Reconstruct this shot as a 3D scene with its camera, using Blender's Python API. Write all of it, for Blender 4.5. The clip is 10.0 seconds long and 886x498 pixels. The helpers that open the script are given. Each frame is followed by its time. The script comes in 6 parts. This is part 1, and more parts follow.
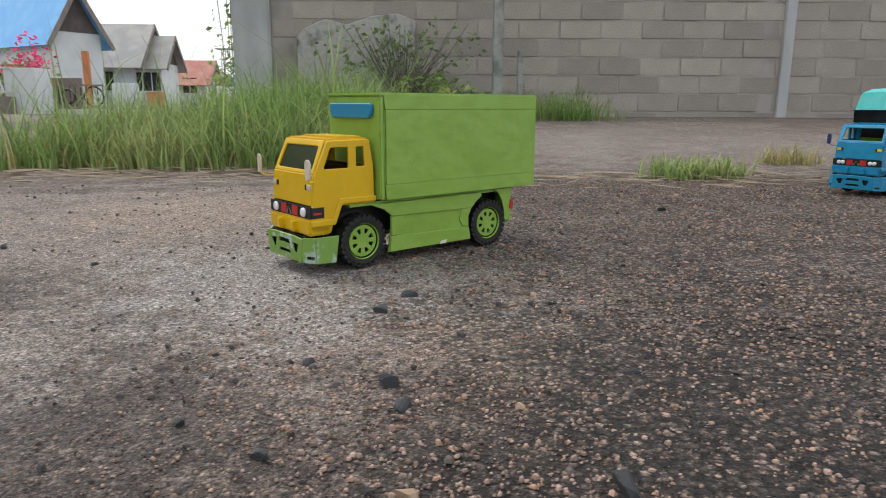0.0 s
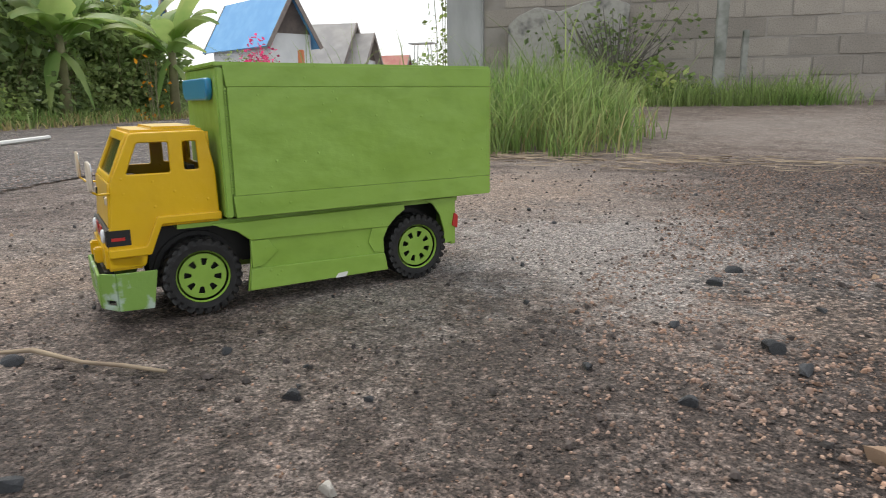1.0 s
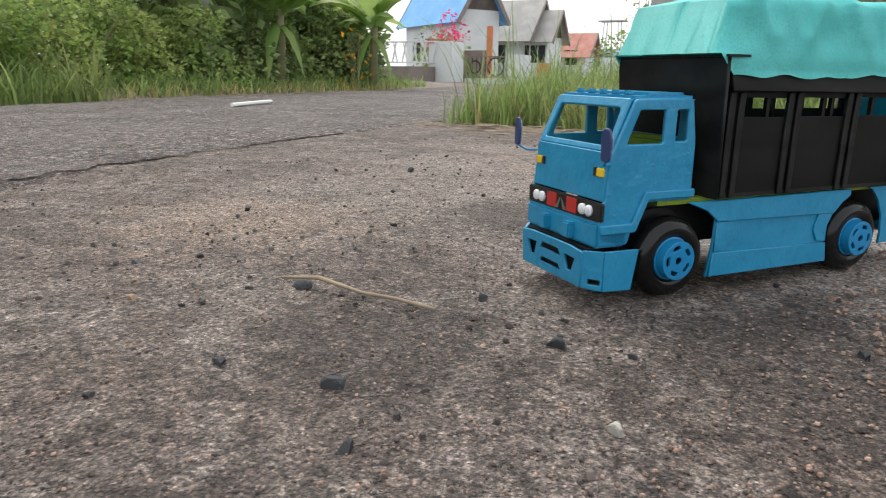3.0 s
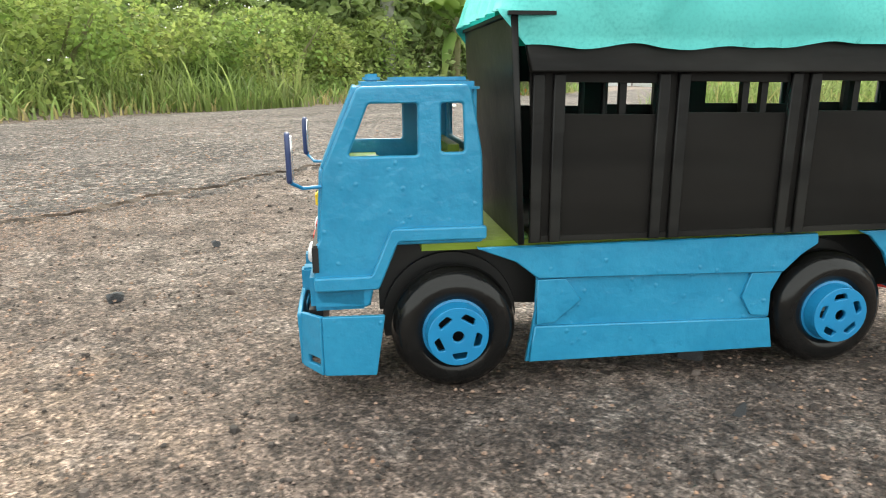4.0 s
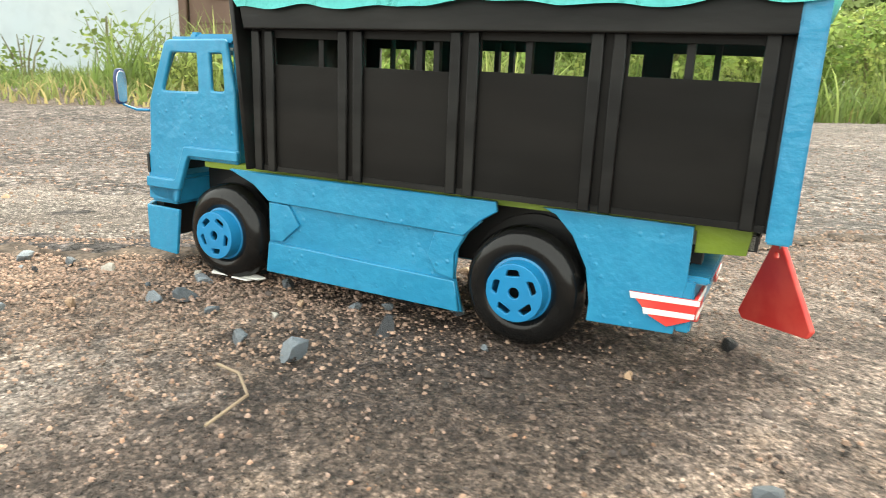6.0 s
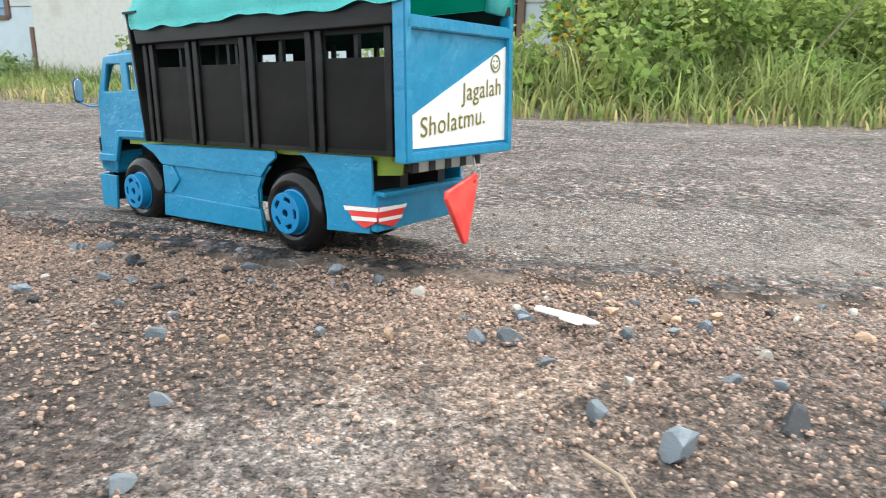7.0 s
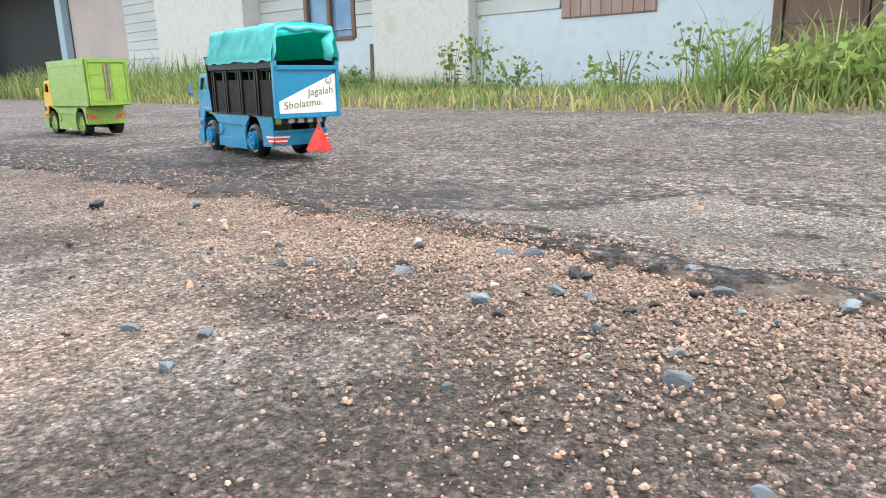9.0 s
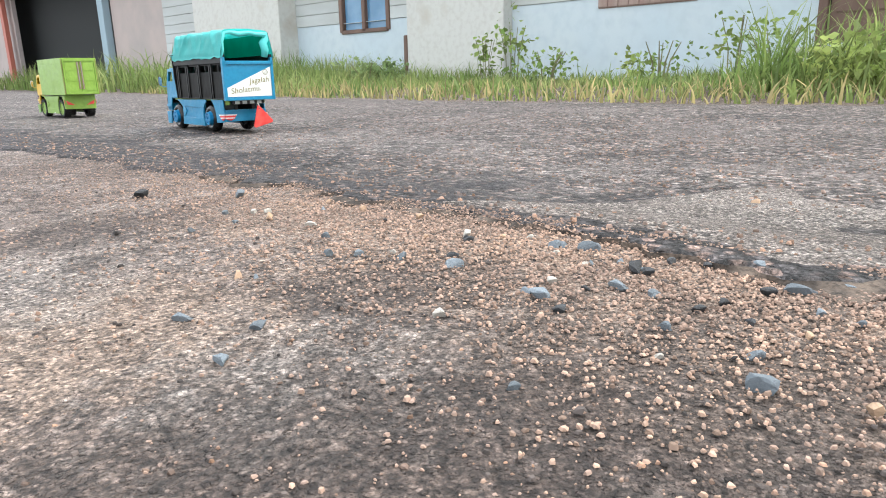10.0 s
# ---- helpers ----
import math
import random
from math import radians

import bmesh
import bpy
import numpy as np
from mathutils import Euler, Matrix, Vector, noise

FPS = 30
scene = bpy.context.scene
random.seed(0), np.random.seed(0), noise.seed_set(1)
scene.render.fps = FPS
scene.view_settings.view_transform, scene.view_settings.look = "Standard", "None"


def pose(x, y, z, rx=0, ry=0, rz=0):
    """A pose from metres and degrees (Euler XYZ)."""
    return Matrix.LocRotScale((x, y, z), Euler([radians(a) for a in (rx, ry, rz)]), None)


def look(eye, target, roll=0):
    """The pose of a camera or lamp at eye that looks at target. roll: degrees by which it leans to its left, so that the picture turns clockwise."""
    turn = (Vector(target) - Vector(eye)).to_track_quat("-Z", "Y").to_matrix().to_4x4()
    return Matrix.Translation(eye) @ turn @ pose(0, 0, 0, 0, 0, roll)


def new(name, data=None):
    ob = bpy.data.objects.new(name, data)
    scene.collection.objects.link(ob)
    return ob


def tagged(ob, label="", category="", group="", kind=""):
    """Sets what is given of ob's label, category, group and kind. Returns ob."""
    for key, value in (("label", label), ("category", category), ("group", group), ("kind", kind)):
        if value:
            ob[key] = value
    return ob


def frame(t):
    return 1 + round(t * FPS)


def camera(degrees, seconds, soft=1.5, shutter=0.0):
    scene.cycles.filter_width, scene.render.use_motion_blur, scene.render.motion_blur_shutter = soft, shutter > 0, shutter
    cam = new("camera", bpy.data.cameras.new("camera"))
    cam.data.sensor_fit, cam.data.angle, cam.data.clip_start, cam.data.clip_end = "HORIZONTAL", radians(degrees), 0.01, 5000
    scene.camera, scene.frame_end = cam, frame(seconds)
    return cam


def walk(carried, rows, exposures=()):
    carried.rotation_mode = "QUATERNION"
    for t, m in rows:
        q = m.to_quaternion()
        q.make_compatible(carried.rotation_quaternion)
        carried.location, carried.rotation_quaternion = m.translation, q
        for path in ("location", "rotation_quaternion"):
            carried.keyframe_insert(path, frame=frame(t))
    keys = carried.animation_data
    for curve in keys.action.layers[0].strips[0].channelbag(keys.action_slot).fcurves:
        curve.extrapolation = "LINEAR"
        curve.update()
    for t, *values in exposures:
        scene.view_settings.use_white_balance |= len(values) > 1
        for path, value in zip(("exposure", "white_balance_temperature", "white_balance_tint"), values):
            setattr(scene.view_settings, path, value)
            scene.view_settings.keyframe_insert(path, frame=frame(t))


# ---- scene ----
# The shot: a phone held low over a yard follows two toy trucks from left to right of its turn.
PATH = [
    (0.0, 0.0, 0.0, 0.235, 0.0, -12.24, -0.22),
    (0.5, -0.096, -0.023, 0.219, 8.06, -12.59, -0.17),
    (1.0, -0.174, -0.055, 0.216, 15.31, -12.94, 0.77),
    (1.5, -0.226, -0.079, 0.216, 20.22, -12.88, 1.10),
    (2.0, -0.218, -0.080, 0.217, 20.36, -12.87, 1.23),
    (2.5, -0.210, -0.075, 0.215, 20.08, -12.94, 1.41),
    (3.0, -0.239, -0.109, 0.204, 30.42, -14.75, -0.91),
    (3.2, -0.252, -0.119, 0.203, 33.97, -14.57, -0.51),
    (4.3, -0.372, -0.272, 0.186, 49.78, -14.95, 0.90),
    (4.5, -0.400, -0.300, 0.185, 54.93, -15.10, 1.60),
    (5.0, -0.485, -0.400, 0.175, 61.10, -14.15, -0.30),
    (5.5, -0.580, -0.500, 0.170, 74.70, -13.50, -0.40),
    (5.7, -0.620, -0.540, 0.168, 78.50, -13.90, -1.20),
    (6.8, -0.765, -0.645, 0.157, 101.0, -14.28, -1.47),
    (7.0, -0.773, -0.668, 0.156, 104.44, -14.16, -1.20),
    (7.5, -0.789, -0.730, 0.152, 115.25, -14.06, -0.25),
    (8.0, -0.804, -0.773, 0.147, 120.69, -13.85, 0.43),
    (8.5, -0.808, -0.802, 0.143, 124.71, -14.23, 1.18),
    (9.0, -0.804, -0.834, 0.141, 128.49, -13.96, 1.04),
    (9.5, -0.805, -0.853, 0.138, 130.86, -14.53, 0.58),
    (10.0, -0.806, -0.857, 0.137, 131.19, -14.58, 1.11),
]
cam = camera(67.3, 10.0, soft=1.0, shutter=0.12)
walk(cam, [(t, pose(x, y, z, 90 + pitch, roll, yaw)) for t, x, y, z, yaw, pitch, roll in PATH],
     exposures=[(0.0, 0.30, 6350, 8), (2.0, 0.42, 6750, 10), (3.2, 0.64, 6500, 7), (4.4, 1.64, 7350, 2), (5.7, 1.80, 7500, 2), (7.0, 1.36, 6350, 5),
                (10.0, 1.32, 6300, 7)])

# ---- light: a bright, thinly overcast sky ----
world = bpy.data.worlds.new("sky")
scene.world = world
world.use_nodes = True
wn = world.node_tree.nodes
wl = world.node_tree.links
sky = wn.new("ShaderNodeTexSky")
sky.sky_type = "NISHITA"
sky.sun_disc = False
sky.sun_elevation = radians(50)
sky.sun_rotation = radians(-49)
sky.air_density, sky.dust_density, sky.ozone_density = 1.0, 4.0, 1.0
haze = wn.new("ShaderNodeMix")
haze.data_type = "RGBA"
haze.inputs["Factor"].default_value = 0.72
wl.new(sky.outputs["Color"], haze.inputs["A"])
haze.inputs["B"].default_value = (10.5, 10.8, 11.2, 1)
wl.new(haze.outputs["Result"], wn["Background"].inputs["Color"])
wn["Background"].inputs["Strength"].default_value = 0.105
sun = new("sun", bpy.data.lights.new("sun", "SUN"))
sun.data.energy = 1.3
sun.data.angle = radians(30)
sun.data.color = (1.0, 0.96, 0.9)
sun.matrix_world = look((0, 0, 8), (4.2, -3.6, 0))

# ---- materials ----
def mat(name, color, rough=0.6, metal=0.0, second=None, scale=8.0, mix=(0.4, 0.65), fine=None, fine_scale=200.0, bump=0.0, bump_scale=150.0,
        bump_dist=0.002, coat=0.0, per_object=0.0, stretch=(1, 1, 1), island=0.0, spec=None):
    """A surface of two tones at two scales with a fine relief; sizes in 1/m."""
    m = bpy.data.materials.new(name)
    m.use_nodes = True
    n, l = m.node_tree.nodes, m.node_tree.links
    b = n["Principled BSDF"]
    b.inputs["Roughness"].default_value = rough
    b.inputs["Metallic"].default_value = metal
    b.inputs["Coat Weight"].default_value = coat
    if spec is not None:
        b.inputs["Specular IOR Level"].default_value = spec
    tc = n.new("ShaderNodeTexCoord")
    mp = n.new("ShaderNodeMapping")
    mp.inputs["Scale"].default_value = stretch
    l.new(tc.outputs["Object"], mp.inputs["Vector"])

    def noise_tex(s, detail=6.0):
        t = n.new("ShaderNodeTexNoise")
        t.inputs["Scale"].default_value = s
        t.inputs["Detail"].default_value = detail
        l.new(mp.outputs["Vector"], t.inputs["Vector"])
        return t

    def ramp(src, lo, hi):
        r = n.new("ShaderNodeMapRange")
        r.inputs["From Min"].default_value, r.inputs["From Max"].default_value = lo, hi
        l.new(src, r.inputs["Value"])
        return r.outputs["Result"]

    def blend(fac, a, c):
        x = n.new("ShaderNodeMix")
        x.data_type = "RGBA"
        for sock, v in (("A", a), ("B", c)):
            if isinstance(v, tuple):
                x.inputs[sock].default_value = (*v[:3], 1)
            else:
                l.new(v, x.inputs[sock])
        l.new(fac, x.inputs["Factor"])
        return x.outputs["Result"]

    col = tuple(color)
    if second:
        col = blend(ramp(noise_tex(scale).outputs["Fac"], *mix), col, second)
    if fine:
        col = blend(ramp(noise_tex(fine_scale, 3).outputs["Fac"], 0.45, 0.75), col, fine)
    if per_object or island:
        oi = n.new("ShaderNodeObjectInfo") if per_object else n.new("ShaderNodeNewGeometry")
        k = per_object or island
        hsv = n.new("ShaderNodeHueSaturation")
        r = n.new("ShaderNodeMapRange")
        r.inputs["To Min"].default_value, r.inputs["To Max"].default_value = 1 - k, 1 + k
        l.new(oi.outputs["Random" if per_object else "Random Per Island"], r.inputs["Value"])
        l.new(r.outputs["Result"], hsv.inputs["Value"])
        if isinstance(col, tuple):
            hsv.inputs["Color"].default_value = (*col[:3], 1)
        else:
            l.new(col, hsv.inputs["Color"])
        col = hsv.outputs["Color"]
    if isinstance(col, tuple):
        b.inputs["Base Color"].default_value = (*col[:3], 1)
    else:
        l.new(col, b.inputs["Base Color"])
    if bump:
        bp = n.new("ShaderNodeBump")
        bp.inputs["Strength"].default_value = bump
        bp.inputs["Distance"].default_value = bump_dist
        l.new(noise_tex(bump_scale).outputs["Fac"], bp.inputs["Height"])
        l.new(bp.outputs["Normal"], b.inputs["Normal"])
    return m


M = {}
M["green"] = mat("green_paint", (0.245, 0.400, 0.056), 0.40, second=(0.275, 0.44, 0.075), scale=14, fine=(0.215, 0.355, 0.048), fine_scale=60, bump=0.6,
                 bump_scale=34, bump_dist=0.0026, stretch=(0.5, 1, 1))
M["green_worn"] = mat("worn_green_paint", (0.20, 0.345, 0.065), 0.45, second=(0.40, 0.50, 0.40), scale=45, mix=(0.54, 0.62), bump=0.5, bump_scale=70)
M["yellow"] = mat("yellow_paint", (0.70, 0.43, 0.006), 0.30, second=(0.64, 0.385, 0.006), scale=20, bump=0.35, bump_scale=90, bump_dist=0.001)
M["blue"] = mat("blue_paint", (0.018, 0.238, 0.425), 0.28, second=(0.026, 0.268, 0.46), scale=30, fine=(0.014, 0.21, 0.385), fine_scale=120, bump=0.55,
                bump_scale=190, bump_dist=0.0011)
M["cap_blue"] = mat("blue_plastic", (0.01, 0.22, 0.46), 0.3, second=(0.012, 0.20, 0.42), scale=60)
M["black"] = mat("black_paint", (0.008, 0.008, 0.008), 0.42, second=(0.018, 0.018, 0.017), scale=25, spec=0.2, bump=0.5, bump_scale=60, bump_dist=0.001,
                 stretch=(0.4, 1, 1.6))
M["black_panel"] = mat("black_board", (0.0075, 0.0072, 0.0068), 0.5, second=(0.013, 0.012, 0.011), scale=18, spec=0.12, bump=0.25, bump_scale=50,
                       bump_dist=0.001, stretch=(0.2, 1, 1.5))
M["tyre"] = mat("black_rubber", (0.007, 0.007, 0.007), 0.55, second=(0.016, 0.015, 0.014), scale=60, bump=0.4, bump_scale=200)
M["tyre_gloss"] = mat("glossy_black_plastic", (0.007, 0.007, 0.007), 0.16, second=(0.011, 0.011, 0.011), scale=40, spec=0.3, bump=0.25, bump_scale=90,
                      bump_dist=0.001)
M["tarp"] = mat("turquoise_cloth", (0.11, 0.62, 0.59), 0.58, second=(0.14, 0.67, 0.635), scale=22, fine=(0.095, 0.56, 0.535), fine_scale=500, bump=0.4,
                bump_scale=70, bump_dist=0.002)
# green raised to stand for daylight passing through the cover
M["tarp_in_lit"] = mat("green_cloth_lit_through", (0.004, 0.27, 0.17), 0.7, second=(0.006, 0.33, 0.21), scale=20)
M["white"] = mat("white_paper", (0.82, 0.82, 0.78), 0.6, second=(0.75, 0.74, 0.70), scale=40)
M["lamp_white"] = mat("white_plastic", (0.8, 0.8, 0.82), 0.25, second=(0.72, 0.72, 0.74), scale=90)
M["red"] = mat("red_plastic", (0.72, 0.045, 0.04), 0.38, second=(0.8, 0.09, 0.07), scale=50)
M["red_paint"] = mat("red_paint", (0.5, 0.03, 0.02), 0.4, second=(0.42, 0.02, 0.02), scale=60)
M["ink"] = mat("black_ink", (0.01, 0.01, 0.01), 0.5)
M["ink_yellow"] = mat("yellow_olive_ink", (0.18, 0.15, 0.01), 0.6)
M["sticker_yellow"] = mat("yellow_sticker", (0.8, 0.55, 0.03), 0.45)
M["mirror_back"] = mat("dark_blue_plastic", (0.03, 0.05, 0.14), 0.35)
M["mirror_pale"] = mat("pale_card", (0.6, 0.5, 0.38), 0.55, second=(0.68, 0.6, 0.5), scale=60)
M["silver"] = mat("foil", (0.7, 0.7, 0.7), 0.25, metal=0.9)
M["wire"] = mat("grey_wire", (0.45, 0.47, 0.45), 0.35, metal=0.8)
M["dark_screen"] = mat("dark_film", (0.022, 0.028, 0.010), 0.18, second=(0.03, 0.035, 0.015), scale=40)
M["card"] = mat("brown_card", (0.30, 0.20, 0.11), 0.8, second=(0.36, 0.25, 0.15), scale=80, bump=0.3)
M["lime"] = mat("lime_paint", (0.17, 0.25, 0.015), 0.5, second=(0.13, 0.20, 0.015), scale=40, bump=0.4)
M["blue_window"] = mat("blue_foil", (0.03, 0.22, 0.42), 0.3)


def handmade(m, wave, lumps):
    """Brushed-on paint over cut board: slow waves, and dried drops here and there."""
    n, l = m.node_tree.nodes, m.node_tree.links
    b = n["Principled BSDF"]
    tc = n.new("ShaderNodeTexCoord")
    w = n.new("ShaderNodeTexNoise")
    w.inputs["Scale"].default_value, w.inputs["Detail"].default_value = 22.0, 2.0
    l.new(tc.outputs["Object"], w.inputs["Vector"])
    b1 = n.new("ShaderNodeBump")
    b1.inputs["Strength"].default_value, b1.inputs["Distance"].default_value = 0.7, wave
    l.new(w.outputs["Fac"], b1.inputs["Height"])
    l.new(b.inputs["Normal"].links[0].from_socket, b1.inputs["Normal"])
    vo = n.new("ShaderNodeTexVoronoi")
    vo.inputs["Scale"].default_value = 260.0
    l.new(tc.outputs["Object"], vo.inputs["Vector"])
    sep = n.new("ShaderNodeSeparateColor")
    l.new(vo.outputs["Color"], sep.inputs["Color"])
    r = n.new("ShaderNodeMapRange")
    for k, v in zip(("From Min", "From Max", "To Min", "To Max"), (0.05, 0.45, 1.0, 0.0)):
        r.inputs[k].default_value = v
    l.new(vo.outputs["Distance"], r.inputs["Value"])
    few = n.new("ShaderNodeMath")
    few.operation = "GREATER_THAN"
    few.inputs[1].default_value = 1 - lumps
    l.new(sep.outputs["Red"], few.inputs[0])
    mu = n.new("ShaderNodeMath")
    mu.operation = "MULTIPLY"
    l.new(r.outputs["Result"], mu.inputs[0])
    l.new(few.outputs[0], mu.inputs[1])
    b2 = n.new("ShaderNodeBump")
    b2.inputs["Strength"].default_value, b2.inputs["Distance"].default_value = 0.7, 0.0005
    l.new(mu.outputs[0], b2.inputs["Height"])
    l.new(b1.outputs["Normal"], b2.inputs["Normal"])
    l.new(b2.outputs["Normal"], b.inputs["Normal"])


handmade(M["blue"], 0.004, 0.06)
handmade(M["green"], 0.003, 0.02)
handmade(M["yellow"], 0.002, 0.02)
handmade(M["black_panel"], 0.003, 0.0)


# ---- mesh tools ----
def link_mesh(name, me, material, parent=None, label=""):
    ob = new(name, me)
    if material is not None:
        me.materials.clear()
        me.materials.append(material)
    if parent is not None:
        ob.parent = parent
    if label:
        ob["label"] = label
    return ob


def part(name, bm, material, parent=None, label="", smooth=False):
    """Links a bmesh as one mesh object under a thing or a part."""
    me = bpy.data.meshes.new(name)
    bmesh.ops.recalc_face_normals(bm, faces=bm.faces)
    bm.to_mesh(me)
    bm.free()
    if smooth:
        me.shade_smooth()
    return link_mesh(name, me, material, parent, label)


def empty(name):
    return new(name)


def box(bm, x0, x1, y0, y1, z0, z1, m=None, bevel=0.0):
    r = bmesh.ops.create_cube(bm, size=1.0)
    vs = r["verts"]
    bmesh.ops.scale(bm, vec=(x1 - x0, y1 - y0, z1 - z0), verts=vs)
    bmesh.ops.translate(bm, vec=((x0 + x1) / 2, (y0 + y1) / 2, (z0 + z1) / 2), verts=vs)
    if bevel:
        es = list({e for v in vs for e in v.link_edges})
        rr = bmesh.ops.bevel(bm, geom=es, offset=bevel, segments=2, affect="EDGES")
        vs = list({v for f in rr["faces"] for v in f.verts} | {v for v in vs if v.is_valid})
    if m is not None:
        bmesh.ops.transform(bm, matrix=m, verts=vs)
    return vs


def boxed(*a, **k):
    bm = bmesh.new()
    box(bm, *a, **k)
    return bm


def lathe(profile, seg=36, axis="Y", cap=True):
    """A turned body: profile of (radius, along)."""
    bm = bmesh.new()
    rings = []
    for r, a in profile:
        ring = []
        for i in range(seg):
            w = 2 * math.pi * i / seg
            ring.append(bm.verts.new((r * math.cos(w), a, r * math.sin(w))))
        rings.append(ring)
    for p, q in zip(rings, rings[1:]):
        for i in range(seg):
            bm.faces.new((p[i], p[(i + 1) % seg], q[(i + 1) % seg], q[i]))
    for ring in (rings[0], rings[-1]) if cap else ():
        bm.faces.new(ring)
    if axis == "Z":
        bmesh.ops.rotate(bm, verts=bm.verts, matrix=Matrix.Rotation(radians(90), 3, "X"))
    return bm


def tube(points, radius, seg=8):
    bm = bmesh.new()
    rings = []
    pts = [Vector(p) for p in points]
    for i, p in enumerate(pts):
        d = (pts[min(i + 1, len(pts) - 1)] - pts[max(i - 1, 0)]).normalized()
        a = d.orthogonal().normalized()
        if rings:
            a = (last - d * last.dot(d)).normalized()
        last = a
        b = d.cross(a)
        rr = radius[i] if isinstance(radius, (list, tuple)) else radius
        rings.append([bm.verts.new(p + (a * math.cos(2 * math.pi * k / seg) + b * math.sin(2 * math.pi * k / seg)) * rr) for k in range(seg)])
    for p, q in zip(rings, rings[1:]):
        for k in range(seg):
            bm.faces.new((p[k], p[(k + 1) % seg], q[(k + 1) % seg], q[k]))
    bm.faces.new(rings[0])
    bm.faces.new(rings[-1])
    return bm


def plate(outline, holes=(), thick=0.003, bevel=0.0006, m=None):
    """A flat board with openings, as a bmesh: outline and holes in (u, v), thickness to both sides of w = 0."""
    cu = bpy.data.curves.new("plate", "CURVE")
    cu.dimensions, cu.fill_mode = "2D", "BOTH"
    cu.extrude, cu.bevel_depth, cu.bevel_resolution = max(thick / 2 - bevel, 0.0002), bevel, 1
    cu.offset = -bevel
    for loop in (outline, *holes):
        sp = cu.splines.new("POLY")
        sp.points.add(len(loop) - 1)
        for q, (u, v) in zip(sp.points, loop):
            q.co = (u, v, 0, 1)
        sp.use_cyclic_u = True
    ob = new("plate", cu)
    dg = bpy.context.evaluated_depsgraph_get()
    me = bpy.data.meshes.new_from_object(ob.evaluated_get(dg))
    bpy.data.objects.remove(ob)
    bpy.data.curves.remove(cu)
    bm = bmesh.new()
    bm.from_mesh(me)
    bpy.data.meshes.remove(me)
    bmesh.ops.remove_doubles(bm, verts=bm.verts, dist=0.00002)
    if m is not None:
        bmesh.ops.transform(bm, matrix=m, verts=bm.verts)
    return bm


def axes(origin, u, v):
    """The pose whose first two axes run along u and v."""
    u, v = Vector(u).normalized(), Vector(v).normalized()
    w = u.cross(v)
    v = w.cross(u)
    return Matrix(((u.x, v.x, w.x, origin[0]), (u.y, v.y, w.y, origin[1]), (u.z, v.z, w.z, origin[2]), (0, 0, 0, 1)))


def rounded(pts, r, n=4):
    """A polygon with its corners rounded."""
    out = []
    k = len(pts)
    for i in range(k):
        p, a, b = Vector(pts[i]), Vector(pts[i - 1]), Vector(pts[(i + 1) % k])
        rr = min(r, (a - p).length * 0.45, (b - p).length * 0.45)
        s, e = p + (a - p).normalized() * rr, p + (b - p).normalized() * rr
        for j in range(n + 1):
            t = j / n
            q = s * (1 - t) ** 2 + p * 2 * t * (1 - t) + e * t * t
            out.append((q.x, q.y))
    return out


def circle(cx, cy, r, n=24, a0=0.0, a1=360.0):
    full = abs(a1 - a0) >= 360
    k = n if full else n + 1
    return [(cx + r * math.cos(radians(a0 + (a1 - a0) * i / n)), cy + r * math.sin(radians(a0 + (a1 - a0) * i / n))) for i in range(k)]


# ---- ground, road, wall ----
def smooth(a, b, x):
    t = min(max((x - a) / (b - a), 0.0), 1.0)
    return t * t * (3 - 2 * t)


def road_edge(y):
    """x of the road's near edge, by a few kinks along it."""
    ks = ((-40, -2.2), (-6, -1.30), (-2.5, -1.27), (-1.7, -1.30), (-1.2, -1.30), (-0.7, -1.29), (-0.3, -1.32), (0.1, -1.39), (0.5, -1.53), (1.0, -1.62),
          (2.2, -1.73), (7, -2.1), (40, -12))
    for (a, p), (b, q) in zip(ks, ks[1:]):
        if a <= y <= b:
            return p + (q - p) * (y - a) / (b - a)
    return ks[0][1] if y < ks[0][0] else ks[-1][1]


def far_edge(y):
    ks = ((-40, -9.0), (-10, -4.7), (-3.5, -3.65), (0.4, -3.75), (3, -4.5), (7, -5.1), (40, -15.5))
    for (a, p), (b, q) in zip(ks, ks[1:]):
        if a <= y <= b:
            return p + (q - p) * (y - a) / (b - a)
    return ks[0][1] if y < ks[0][0] else ks[-1][1]


def ground_z(x, y):
    """Level yard, rising a little towards the block wall and the far verge."""
    z = 0.15 * smooth(2.0, 4.9, y) * smooth(-2.2, -0.6, x)
    # the lane lies a little lower than the yard
    z -= (0.027 - 0.009 * smooth(-1.5, -2.6, y)) * smooth(-1.34, -1.54, x) * (1 - smooth(-2.3, -3.3, x)) * smooth(0.9, 0.1, y)
    if x < -3.4:
        z += 0.05 * smooth(far_edge(y) - 0.05, far_edge(y) - 0.8, x)
    return z


